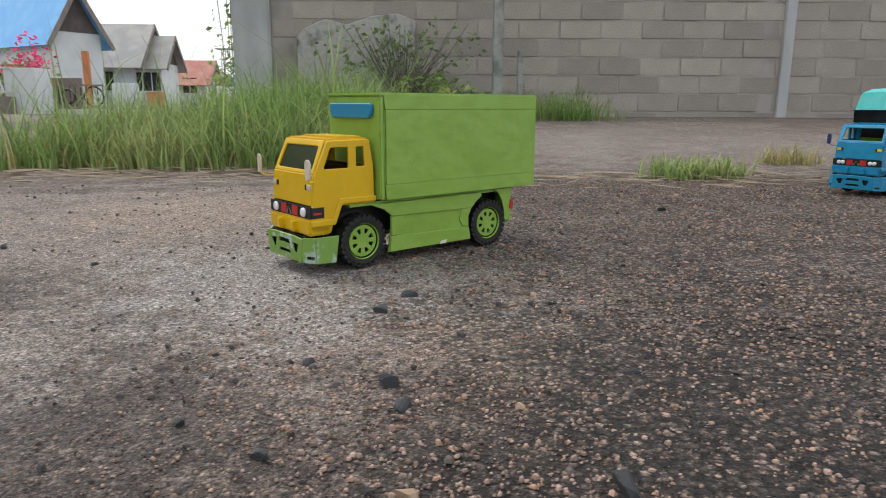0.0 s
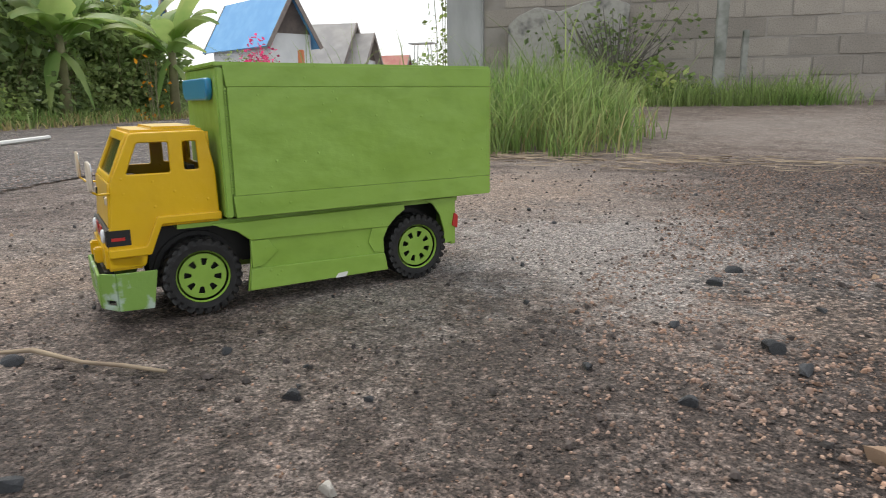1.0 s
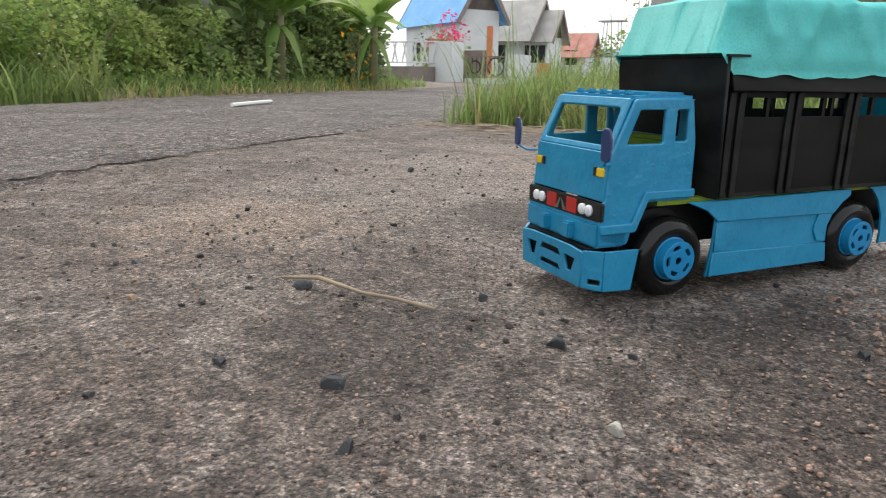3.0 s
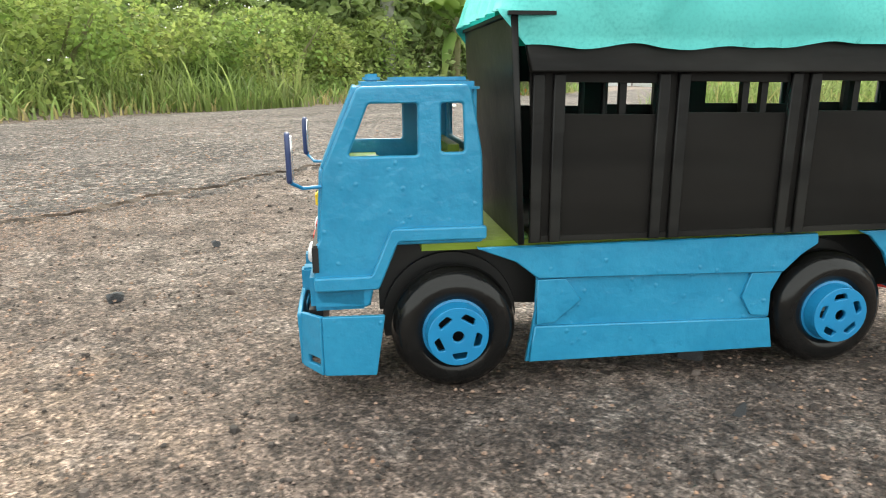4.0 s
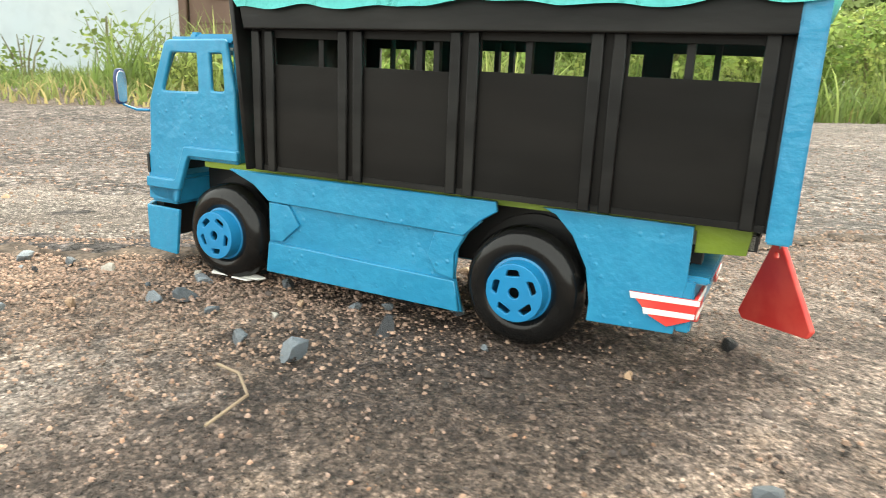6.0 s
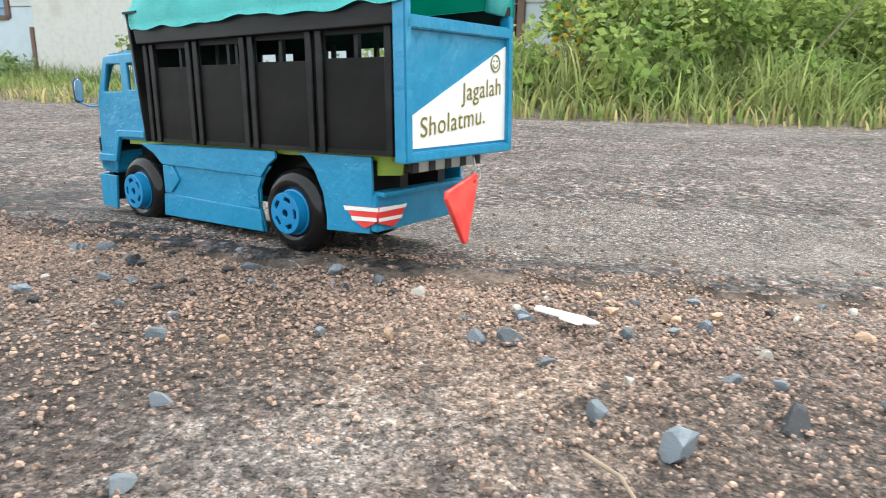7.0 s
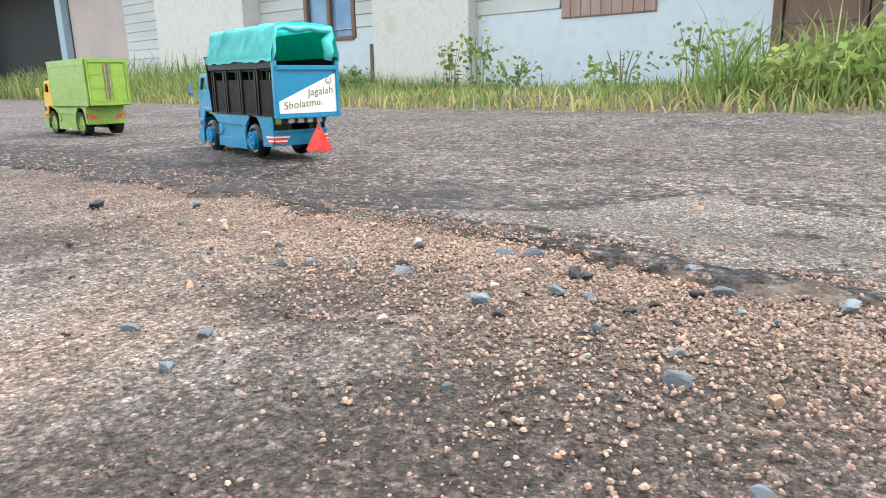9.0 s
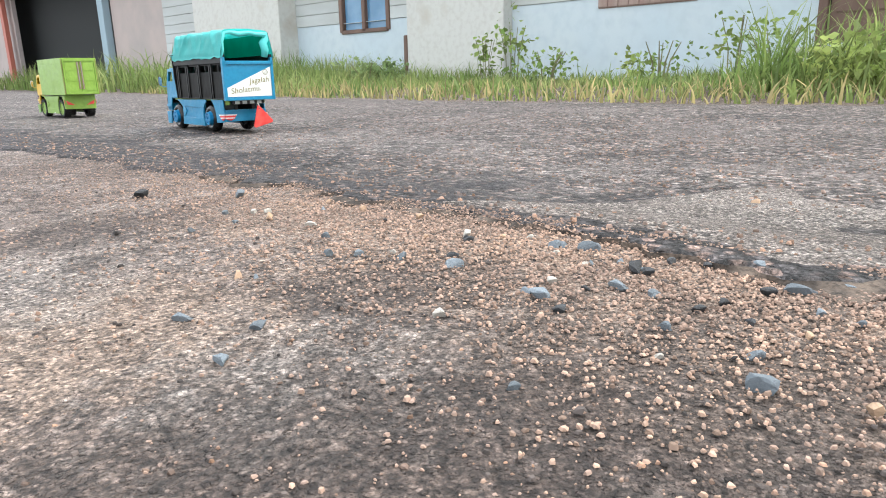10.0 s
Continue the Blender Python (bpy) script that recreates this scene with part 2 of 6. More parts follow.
def ground_surface(name, base, dark, pale, speck_dark, speck_pale, cell, patch, rough=0.74, coarse_from=None, skin=None, margin=None, stains=(), sand=(), pale_spots=(), gloss=0.42):
    """Worn concrete with the aggregate laid bare: patches, fine grit and stones of a few millimetres."""
    m = bpy.data.materials.new(name)
    m.use_nodes = True
    n, l = m.node_tree.nodes, m.node_tree.links
    b = n["Principled BSDF"]
    b.inputs["Roughness"].default_value = rough
    b.inputs["Specular IOR Level"].default_value = gloss
    tc = n.new("ShaderNodeTexCoord")

    def nz(s, d=5.0, rough_=0.6):
        t = n.new("ShaderNodeTexNoise")
        t.inputs["Scale"].default_value, t.inputs["Detail"].default_value, t.inputs["Roughness"].default_value = s, d, rough_
        l.new(tc.outputs["Object"], t.inputs["Vector"])
        return t.outputs["Fac"]

    def rng(src, lo, hi, a=0.0, c=1.0):
        r = n.new("ShaderNodeMapRange")
        for k, v in zip(("From Min", "From Max", "To Min", "To Max"), (lo, hi, a, c)):
            r.inputs[k].default_value = v
        l.new(src, r.inputs["Value"])
        return r.outputs["Result"]

    def mixc(f, a, c):
        x = n.new("ShaderNodeMix")
        x.data_type = "RGBA"
        for k, v in (("A", a), ("B", c)):
            if isinstance(v, tuple):
                x.inputs[k].default_value = (*v, 1)
            else:
                l.new(v, x.inputs[k])
        l.new(f, x.inputs["Factor"])
        return x.outputs["Result"]

    def mul(a, c):
        x = n.new("ShaderNodeMath")
        x.operation = "MULTIPLY"
        l.new(a, x.inputs[0])
        if isinstance(c, float):
            x.inputs[1].default_value = c
        else:
            l.new(c, x.inputs[1])
        return x.outputs[0]

    def smooth_skin(x, y, r):
        """Share of the whole cement skin left round (x, y)."""
        sub = n.new("ShaderNodeVectorMath")
        sub.operation = "DISTANCE"
        l.new(tc.outputs["Object"], sub.inputs[0])
        sub.inputs[1].default_value = (x, y, 0)
        ad = n.new("ShaderNodeMath")
        l.new(sub.outputs["Value"], ad.inputs[0])
        l.new(rng(nz(2.6 / r, 9, 0.8), 0.2, 0.8, -1.5 * r, 1.5 * r), ad.inputs[1])
        return rng(ad.outputs[0], r * 0.7, r * 1.3, 0.85, 0.0)

    col = mixc(rng(nz(patch, 6), 0.35, 0.75, 0, 0.6), base, dark)
    col = mixc(rng(nz(patch * 0.9, 8, 0.75), 0.50, 0.68, 0, 0.8), col, pale)
    col = mixc(rng(nz(patch * 3.2, 6, 0.7), 0.50, 0.62, 0, 0.7), col, pale)
    col = mixc(rng(nz(patch * 11, 7, 0.78), 0.50, 0.60, 0, 0.85), col, dark)
    col = mixc(rng(nz(patch * 38, 5, 0.75), 0.54, 0.64, 0, 0.8), col, dark)
    col = mixc(rng(nz(patch * 1.7, 9, 0.82), 0.51, 0.56, 0, 0.55), col, dark)
    if skin:
        col = mixc(mul(smooth_skin(skin[0] - 0.3, skin[1] + 0.35, skin[2] * 2.9), 0.55), col, (0.47, 0.395, 0.34))
        col = mixc(mul(smooth_skin(*skin), 0.72), col, (0.50, 0.46, 0.43))

    def cells(scale_, lo, hi):
        """Small stones: a tone for each, and its height over the joints."""
        vo = n.new("ShaderNodeTexVoronoi")
        vo.inputs["Scale"].default_value = scale_
        vo.inputs["Randomness"].default_value = 1.0
        l.new(tc.outputs["Object"], vo.inputs["Vector"])
        sep = n.new("ShaderNodeSeparateColor")
        l.new(vo.outputs["Color"], sep.inputs["Color"])
        return rng(sep.outputs["Red"], 0.0, 1.0, lo, hi), rng(vo.outputs["Distance"], 0.15, 0.62, 1.0, 0.0), sep

    def scaled(c, f):
        x = n.new("ShaderNodeVectorMath")
        x.operation = "SCALE"
        l.new(c, x.inputs[0])
        l.new(f, x.inputs["Scale"])
        return x.outputs["Vector"]

    for sx_, sy_, sr_ in sand:
        col = mixc(mul(smooth_skin(sx_, sy_, sr_), 0.6), col, (0.48, 0.35, 0.265))
    for sx_, sy_, sr_ in pale_spots:
        col = mixc(mul(smooth_skin(sx_, sy_, sr_), 0.42), col, (0.44, 0.395, 0.36))
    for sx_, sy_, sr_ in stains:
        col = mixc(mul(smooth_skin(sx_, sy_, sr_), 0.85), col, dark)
    if margin is not None:
        sm = n.new("ShaderNodeSeparateXYZ")
        l.new(tc.outputs["Object"], sm.inputs["Vector"])
        am = n.new("ShaderNodeMath")
        l.new(sm.outputs["X"], am.inputs[0])
        l.new(rng(nz(3.2, 8, 0.75), 0.2, 0.8, -0.34, 0.34), am.inputs[1])
        col = mixc(mul(rng(am.outputs[0], margin - 0.08, margin + 0.08, 0.0, 0.9), rng(sm.outputs["Y"], -1.1, -0.2, 1.0, 0.25)), col, (0.058, 0.053, 0.056))
    t1, h1, s1 = cells(cell, 0.42, 1.62)
    t2, h2, s2 = cells(cell * 2.3, 0.5, 1.5)
    # where the cement skin has worn away the stones lie bare
    if coarse_from is not None:
        sx = n.new("ShaderNodeSeparateXYZ")
        l.new(tc.outputs["Object"], sx.inputs["Vector"])
        add = n.new("ShaderNodeMath")
        l.new(sx.outputs["X"], add.inputs[0])
        l.new(rng(nz(2.4, 6, 0.65), 0.2, 0.8, -0.55, 0.55), add.inputs[1])
        bare = mul(rng(add.outputs[0], coarse_from - 0.10, coarse_from + 0.12, 0.30, 1.0), rng(sx.outputs["Y"], 1.9, 2.5, 1.0, 0.30))
    else:
        bare = rng(nz(patch * 1.6, 5, 0.65), 0.35, 0.55, 0.2, 1.0)

    def eased(f, k):
        """f where the stones are bare, one elsewhere."""
        x = n.new("ShaderNodeMix")
        x.inputs["A"].default_value = 1.0
        l.new(f, x.inputs["B"])
        l.new(k, x.inputs["Factor"])
        return x.outputs["Result"]

    col = mixc(mul(mul(rng(s1.outputs["Green"], 0.62, 0.9), h1), bare), col, speck_pale)
    col = mixc(mul(mul(rng(s1.outputs["Blue"], 0.72, 0.92), h1), rng(bare, 0.0, 1.0, 0.3, 1.0)), col, speck_dark)
    col = scaled(scaled(col, eased(t1, bare)), t2)
    col = scaled(col, rng(nz(330.0, 4, 0.7), 0.3, 0.7, 0.25, 1.75))
    col = scaled(col, rng(nz(95.0, 5, 0.75), 0.32, 0.68, 0.62, 1.4))
    worn = mul(rng(nz(patch * 2.2, 4), 0.35, 0.65, 0.4, 1.0), bare)
    joints = mul(eased(rng(h1, 0.0, 0.35, 0.42, 1.0), bare), rng(h2, 0.0, 0.35, 0.62, 1.0))
    col = scaled(col, joints)
    if coarse_from is not None:
        col = scaled(col, rng(bare, 0.30, 1.0, 1.10, 0.76))
        col = mixc(rng(sx.outputs["Y"], 1.9, 2.8, 0.0, 0.22), col, (0.33, 0.262, 0.212))
    l.new(col, b.inputs["Base Color"])
    bp = n.new("ShaderNodeBump")
    bp.inputs["Strength"].default_value, bp.inputs["Distance"].default_value = 1.0, 0.5 / cell
    l.new(mul(h1, worn), bp.inputs["Height"])
    b3 = n.new("ShaderNodeBump")
    b3.inputs["Strength"].default_value, b3.inputs["Distance"].default_value = 1.0, 0.32 / cell
    l.new(h2, b3.inputs["Height"])
    l.new(bp.outputs["Normal"], b3.inputs["Normal"])
    b2 = n.new("ShaderNodeBump")
    b2.inputs["Strength"].default_value, b2.inputs["Distance"].default_value = 1.0, 0.009
    l.new(nz(70.0, 6, 0.7), b2.inputs["Height"])
    l.new(b3.outputs["Normal"], b2.inputs["Normal"])
    l.new(b2.outputs["Normal"], b.inputs["Normal"])
    return m


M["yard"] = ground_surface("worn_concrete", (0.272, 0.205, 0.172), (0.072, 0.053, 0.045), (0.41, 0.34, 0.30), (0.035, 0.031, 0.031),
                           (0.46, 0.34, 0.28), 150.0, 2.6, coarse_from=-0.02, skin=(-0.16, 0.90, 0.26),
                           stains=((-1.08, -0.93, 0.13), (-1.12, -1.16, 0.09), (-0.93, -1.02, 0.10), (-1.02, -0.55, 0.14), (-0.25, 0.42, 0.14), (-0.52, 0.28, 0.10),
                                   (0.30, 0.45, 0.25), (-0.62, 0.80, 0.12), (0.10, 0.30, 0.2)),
                           sand=((-1.22, -1.42, 0.10), (-1.21, -1.22, 0.12), (-1.19, -1.02, 0.13), (-1.16, -0.82, 0.11), (-1.10, -0.66, 0.09), (-0.94, -1.24, 0.10), (-0.92, -0.52, 0.1),
                                 (-0.75, -0.25, 0.14), (0.04, 0.62, 0.09), (-0.95, 0.55, 0.16), (-0.55, 1.5, 0.3)),
                           pale_spots=((-0.98, -1.10, 0.07), (-1.02, -0.80, 0.07), (-0.90, -1.38, 0.10), (-0.36, 0.50, 0.06), (-0.45, 0.62, 0.07), (1.3, 3.3, 0.9), (0.4, 3.2, 0.5), (2.4, 2.9, 0.7)))
M["road"] = ground_surface("old_asphalt", (0.295, 0.25, 0.23), (0.11, 0.096, 0.093), (0.41, 0.36, 0.33), (0.035, 0.033, 0.036),
                           (0.42, 0.28, 0.225), 75.0, 1.5, margin=-1.60)
M["patch"] = ground_surface("pale_cement", (0.37, 0.315, 0.282), (0.19, 0.155, 0.135), (0.46, 0.405, 0.365), (0.10, 0.09, 0.085), (0.50, 0.43, 0.37), 240.0, 3.5)
M["mortar"] = mat("mortar", (0.37, 0.335, 0.30), 0.9, second=(0.27, 0.245, 0.215), scale=5, bump=0.6)
M["block"] = mat("cement_block", (0.40, 0.355, 0.305), 0.92, second=(0.25, 0.217, 0.182), scale=2.2, fine=(0.25, 0.225, 0.195), fine_scale=120, bump=0.6,
                 bump_scale=120, bump_dist=0.003, per_object=0.16)
M["concrete"] = mat("grey_concrete", (0.46, 0.46, 0.45), 0.85, second=(0.36, 0.36, 0.35), scale=6, bump=0.5, bump_scale=60, stretch=(1, 1, 0.35))
M["plaster"] = mat("stained_plaster", (0.42, 0.40, 0.36), 0.85, second=(0.10, 0.10, 0.095), scale=7, mix=(0.55, 0.68), fine=(0.33, 0.31, 0.28),
                   fine_scale=30, bump=0.5, bump_scale=50)

bm = bmesh.new()
xs = [-90, -60, -40, -28, -20, -15, -12, -10, -8.5, -7.5, -6.8] + [-6.2 + 0.2 * i for i in range(21)] + [-2.1 + 0.06 * i for i in range(9)] + [-1.6 + 0.0125 * i for i in range(185)] + [0.72 + 0.06 * i for i in range(16)] + \
     [1.7, 1.9, 2.2, 2.6, 3, 3.6, 4.4, 5.4, 7, 9, 12, 16, 22, 32, 50, 90]
ys = [-90, -60, -40, -28, -20, -15, -11, -8, -6.5, -5.5, -4.6, -4, -3.5, -3.1] + [-2.8 + 0.06 * i for i in range(19)] + [-1.68 + 0.0125 * i for i in range(270)] + [1.70 + 0.06 * i for i in range(19)] + \
     [2.9, 3.2, 3.5, 3.8, 4.2, 4.6, 5, 5.6, 6.5, 8, 10, 13, 17, 24, 35, 55, 90]


def relief(x, y):
    """Worn hollows and ridges of the concrete, a few millimetres deep."""
    near = smooth(-2.1, -1.6, x) * smooth(1.1, 0.7, x) * smooth(-2.0, -1.6, y) * smooth(2.1, 1.6, y)
    a = noise.noise((x * 27, y * 27, 7)) + 0.6 * noise.noise((x * 58, y * 58, 1))
    return 0.003 * noise.noise((x * 2.3, y * 2.3, 0)) + 0.0012 * noise.noise((x * 11, y * 11, 3)) + near * 0.0021 * (a - 0.25)


grid = [[bm.verts.new((x, y, ground_z(x, y) + relief(x, y))) for x in xs] for y in ys]
for a, b in zip(grid, grid[1:]):
    for i in range(len(xs) - 1):
        bm.faces.new((a[i], a[i + 1], b[i + 1], b[i]))
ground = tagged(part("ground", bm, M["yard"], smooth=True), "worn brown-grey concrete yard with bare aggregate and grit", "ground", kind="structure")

def ragged(y):
    """The broken near edge of the lane."""
    return (road_edge(y) + 0.022 * noise.noise((y * 6, 0.3, 0)) + 0.03 * noise.noise((y * 1.7, 5, 0)) + 0.026 * noise.noise((y * 15, 9, 0))
            + 0.018 * noise.noise((y * 38, 2, 0)) + 0.010 * noise.noise((y * 83, 6, 0)))


# the road, a thin worn layer with a ragged edge over the yard
bm = bmesh.new()
rows = []
y = -60.0
while y < 60:
    near = ragged(y)
    far = far_edge(y) + 0.06 * noise.noise((y * 2, 7, 0))
    row = []
    for k in range(15):
        f = (0, 0.006, 0.02, 0.05, 0.09, 0.14, 0.2, 0.28, 0.37, 0.47, 0.58, 0.7, 0.82, 0.93, 1)[k]
        x = near + (far - near) * f
        z = ground_z(x, y) + 0.004 + 0.005 * smooth(0, 0.05, f) * (0.55 + 0.45 * noise.noise((y * 4.1, 17, 0))) + 0.003 * noise.noise((x * 2.3, y * 2.3, 0)) + 0.004 * noise.noise((x * 5, y * 5, 2)) * min(1, f * 20)
        row.append((x, y, z - (0.008 if k in (0, 14) else 0.0)))
    rows.append([bm.verts.new(p) for p in row])
    y += 0.01 if -2.0 < y < 0.6 else 0.03 if -3.2 < y < 2.6 else (0.15 if -8 < y < 8 else 1.5)
for a, b in zip(rows, rows[1:]):
    for i in range(14):
        bm.faces.new((a[i], b[i], b[i + 1], a[i + 1]))
road = tagged(part("road", bm, M["road"], smooth=True), "old worn asphalt lane with a broken edge", "road", kind="structure")

# dark soil in the seam between yard and lane
M["soil"] = mat("dark_damp_soil", (0.05, 0.038, 0.03), 0.95, second=(0.15, 0.112, 0.086), scale=30, fine=(0.02, 0.016, 0.013), fine_scale=260, bump=0.9, bump_scale=110, bump_dist=0.006)
bm = bmesh.new()
rows = []
y = -1.75
while y < 1.7:
    c = ragged(y)
    w = max(0.0006, 0.006 + 0.026 * noise.noise((y * 3.1, 11, 0)) + 0.03 * noise.noise((y * 19, 4, 0)) + 0.02 * noise.noise((y * 60, 8, 0))) * (0.35 * smooth(1.7, 1.1, y) + 0.65 * smooth(0.4, -0.2, y))
    rows.append([bm.verts.new((c + w * k, y, 0.0042 - 0.0042 * smooth(-0.5, 1.3, k) + 0.003 * noise.noise((c * 2.3, y * 2.3, 0)) + 0.0012 * noise.noise((k * 5, y * 70, 0)))) for k in (-0.5, 0.4, 1.3)])
    y += 0.008
for a, b in zip(rows, rows[1:]):
    for i in range(2):
        bm.faces.new((a[i], b[i], b[i + 1], a[i + 1]))
tagged(part("soil_seam", bm, M["soil"], smooth=True), "dark damp soil in the seam along the lane", "soil", kind="structure")

# a thin cement patch spread over the edge of the lane
bm = bmesh.new()
rows = []
y = -1.32
while y < -0.05:
    e = ragged(y) - 0.03 - 0.05 * abs(noise.noise((y * 9, 33, 0)))
    w = (0.40 + 0.16 * noise.noise((y * 2.4, 21, 0)) + 0.05 * noise.noise((y * 13, 22, 0))) * smooth(-1.33, -1.12, y) * smooth(0.0, -0.35, y) + 0.004
    row = []
    for k in range(9):
        f = (0, 0.03, 0.1, 0.25, 0.4, 0.6, 0.8, 0.95, 1)[k]
        x = e - w * f
        z = ground_z(x, y) + 0.0085 * smooth(-0.3, 0.25, f) + 0.003 * noise.noise((x * 2.3, y * 2.3, 0)) + 0.004 * noise.noise((x * 5, y * 5, 2)) + 0.0015 * noise.noise((x * 17, y * 17, 4))
        row.append(bm.verts.new((x, y, z - (0.004 if k in (0, 8) else 0.0))))
    rows.append(row)
    y += 0.02
for a, b in zip(rows, rows[1:]):
    for i in range(8):
        bm.faces.new((a[i], b[i], b[i + 1], a[i + 1]))
tagged(part("cement_patch", bm, M["patch"], smooth=True), "thin pale cement patch on the lane's edge", "road", kind="structure")

# the wall of cement blocks, facing the yard
WALL_Y, BW, BH = 5.15, 0.303, 0.131
wall = tagged(part("wall_north", boxed(-1.268, 9.5, WALL_Y - 0.002, WALL_Y + 0.10, -0.1, 2.35), M["mortar"]),
              "unplastered grey-brown cement block wall with pale mortar", "wall", kind="structure")
bm = bmesh.new()
box(bm, -BW / 2 + 0.005, BW / 2 - 0.005, 0.0, 0.02, 0.005, BH - 0.005, bevel=0.003)
block_me = bpy.data.meshes.new("block")
bm.to_mesh(block_me)
bm.free()
block_me.materials.append(M["block"])

def block_wall():
    rnd = random.Random(4)
    for r in range(12):
        x = -1.11 + (0.0 if r % 2 else BW / 2)
        while x < 9.2:
            if 2.45 < x < 2.65:
                x += 0.1
            ob = new("block", block_me)
            ob.parent = wall
            ob.matrix_basis = pose(x, WALL_Y - 0.006 + rnd.uniform(-0.003, 0.003), 0.057 + r * BH + rnd.uniform(-0.002, 0.002), 0, 0, rnd.uniform(-0.3, 0.3))
            x += BW


# pilasters and posts by the wall
tagged(part("concrete_pillar", boxed(-1.55, -1.27, 5.10, 5.4, -0.05, 2.6, bevel=0.012), M["concrete"]), "tall square grey concrete pillar", "pillar",
       kind="structure")
tagged(part("wall_pilaster", boxed(2.51, 2.59, WALL_Y - 0.03, WALL_Y + 0.01, 0.0, 2.35, bevel=0.006), M["concrete"]), "slim concrete column set in the block wall",
       "pillar", kind="structure")


# ---- the two toy trucks ----
R_W, BASE = 0.039, 0.25          # wheel radius and wheelbase
CW, BW2 = 0.060, 0.071           # half widths of cab and body


def side(y):
    """Board in the truck's side: u runs to the rear from the front axle, v up."""
    return axes((0, y, 0), (-1, 0, 0), (0, 0, 1))


def rim_mesh(kind):
    if kind == "blue":
        holes = [circle(0, 0, 0.0036, 14)]
        for i in range(5):
            a = 90 + 72 * i
            c, s = math.cos(radians(a)), math.sin(radians(a))
            holes.append([(0.0123 * c - u * s + v * c, 0.0123 * s + u * c + v * s)
                          for u, v in rounded([(-0.0048, -0.0018), (0.0048, -0.0018), (0.0035, 0.0022), (-0.0035, 0.0022)], 0.0012, 3)])
        bm = plate(circle(0, 0, 0.0185, 36), holes, 0.003, 0.0005, axes((0, 0.0195, 0), (-1, 0, 0), (0, 0, 1)))
        ring = lathe([(0.0185, 0.019), (0.0192, 0.012), (0.0192, 0.0115), (0.0225, 0.0105), (0.0225, 0.002), (0.017, 0.002), (0.017, 0.018)], 36, cap=False)
    else:
        holes = []
        for i in range(8):
            a = 22.5 + 45 * i
            c, s = math.cos(radians(a)), math.sin(radians(a))
            holes.append([(0.0148 * c - u * s + v * c, 0.0148 * s + u * c + v * s)
                          for u, v in rounded([(-0.0018, -0.0036), (0.0018, -0.0036), (0.0034, 0.0036), (-0.0034, 0.0036)], 0.0012, 3)])
        bm = plate(circle(0, 0, 0.0235, 36), holes, 0.002, 0.0004, axes((0, 0.0085, 0), (-1, 0, 0), (0, 0, 1)))
        ring = lathe([(0.0255, 0.010), (0.0268, 0.0125), (0.0272, 0.009), (0.0272, -0.004), (0.023, -0.004), (0.023, 0.0085)], 40, cap=False)
    me = bpy.data.meshes.new("tmp")
    ring.to_mesh(me)
    ring.free()
    bm.from_mesh(me)
    bpy.data.meshes.remove(me)
    out = bpy.data.meshes.new("rim")
    bmesh.ops.recalc_face_normals(bm, faces=bm.faces)
    bm.to_mesh(out)
    bm.free()
    return out


def tyre_mesh(kind):
    if kind == "blue":
        prof = [(0.0205, -0.012), (0.030, -0.0135), (0.0365, -0.010), (0.0388, -0.004), (0.0388, 0.003), (0.0365, 0.0095), (0.031, 0.0135), (0.024, 0.0135),
                (0.0205, 0.011), (0.019, 0.004), (0.019, -0.010)]
        bm = lathe(prof, 56, cap=False)
    else:
        prof = [(0.026, -0.013), (0.033, -0.0135), (0.0365, -0.011), (0.0372, -0.005), (0.0372, 0.005), (0.0365, 0.011), (0.033, 0.0135), (0.0275, 0.013), (0.026, 0.009),
                (0.0255, -0.009)]
        bm = lathe(prof, 48, cap=False)
        for i in range(26):
            for k in (-1, 1):
                m = Matrix.Rotation(2 * math.pi * (i + (0.5 if k > 0 else 0)) / 26, 4, "Y") @ Matrix.Translation((0.0370, k * 0.0072, 0)) @ Matrix.Rotation(k * 0.3, 4, "X")
                box(bm, -0.0018, 0.0020, -0.0062, 0.0062, -0.0028, 0.0028, m)
                m = Matrix.Rotation(2 * math.pi * (i + (0.5 if k > 0 else 0)) / 26, 4, "Y") @ Matrix.Translation((0.0350, k * 0.0128, 0))
                box(bm, -0.0026, 0.0020, -0.0012, 0.0012, -0.0024, 0.0024, m)
    me = bpy.data.meshes.new("tyre")
    bmesh.ops.recalc_face_normals(bm, faces=bm.faces)
    bm.to_mesh(me)
    bm.free()
    if kind == "blue":
        me.shade_smooth()
    return me


def add_wheels(root, kind):
    tm, rm = tyre_mesh(kind), rim_mesh(kind)
    tm.materials.append(M["tyre_gloss"] if kind == "blue" else M["tyre"])
    rm.materials.append(M["cap_blue"] if kind == "blue" else M["green"])
    inner = lathe([(0.021, -0.008), (0.021, 0.001)], 24)
    im = bpy.data.meshes.new("hub")
    inner.to_mesh(im)
    inner.free()
    im.materials.append(M["ink"])
    out = []
    for x in (0.0, -BASE):
        for s in (1, -1):
            w = new("wheel")
            w.parent = root
            for nm, me in (("tyre", tm), ("rim", rm), ("hub", im)):
                o = new(nm, me)
                o.parent = w
                if s < 0:
                    o.matrix_basis = pose(0, 0, 0, 0, 0, 180)
            w.matrix_basis = pose(x, s * 0.0505, R_W)
            out.append((w, x, s))
    return out


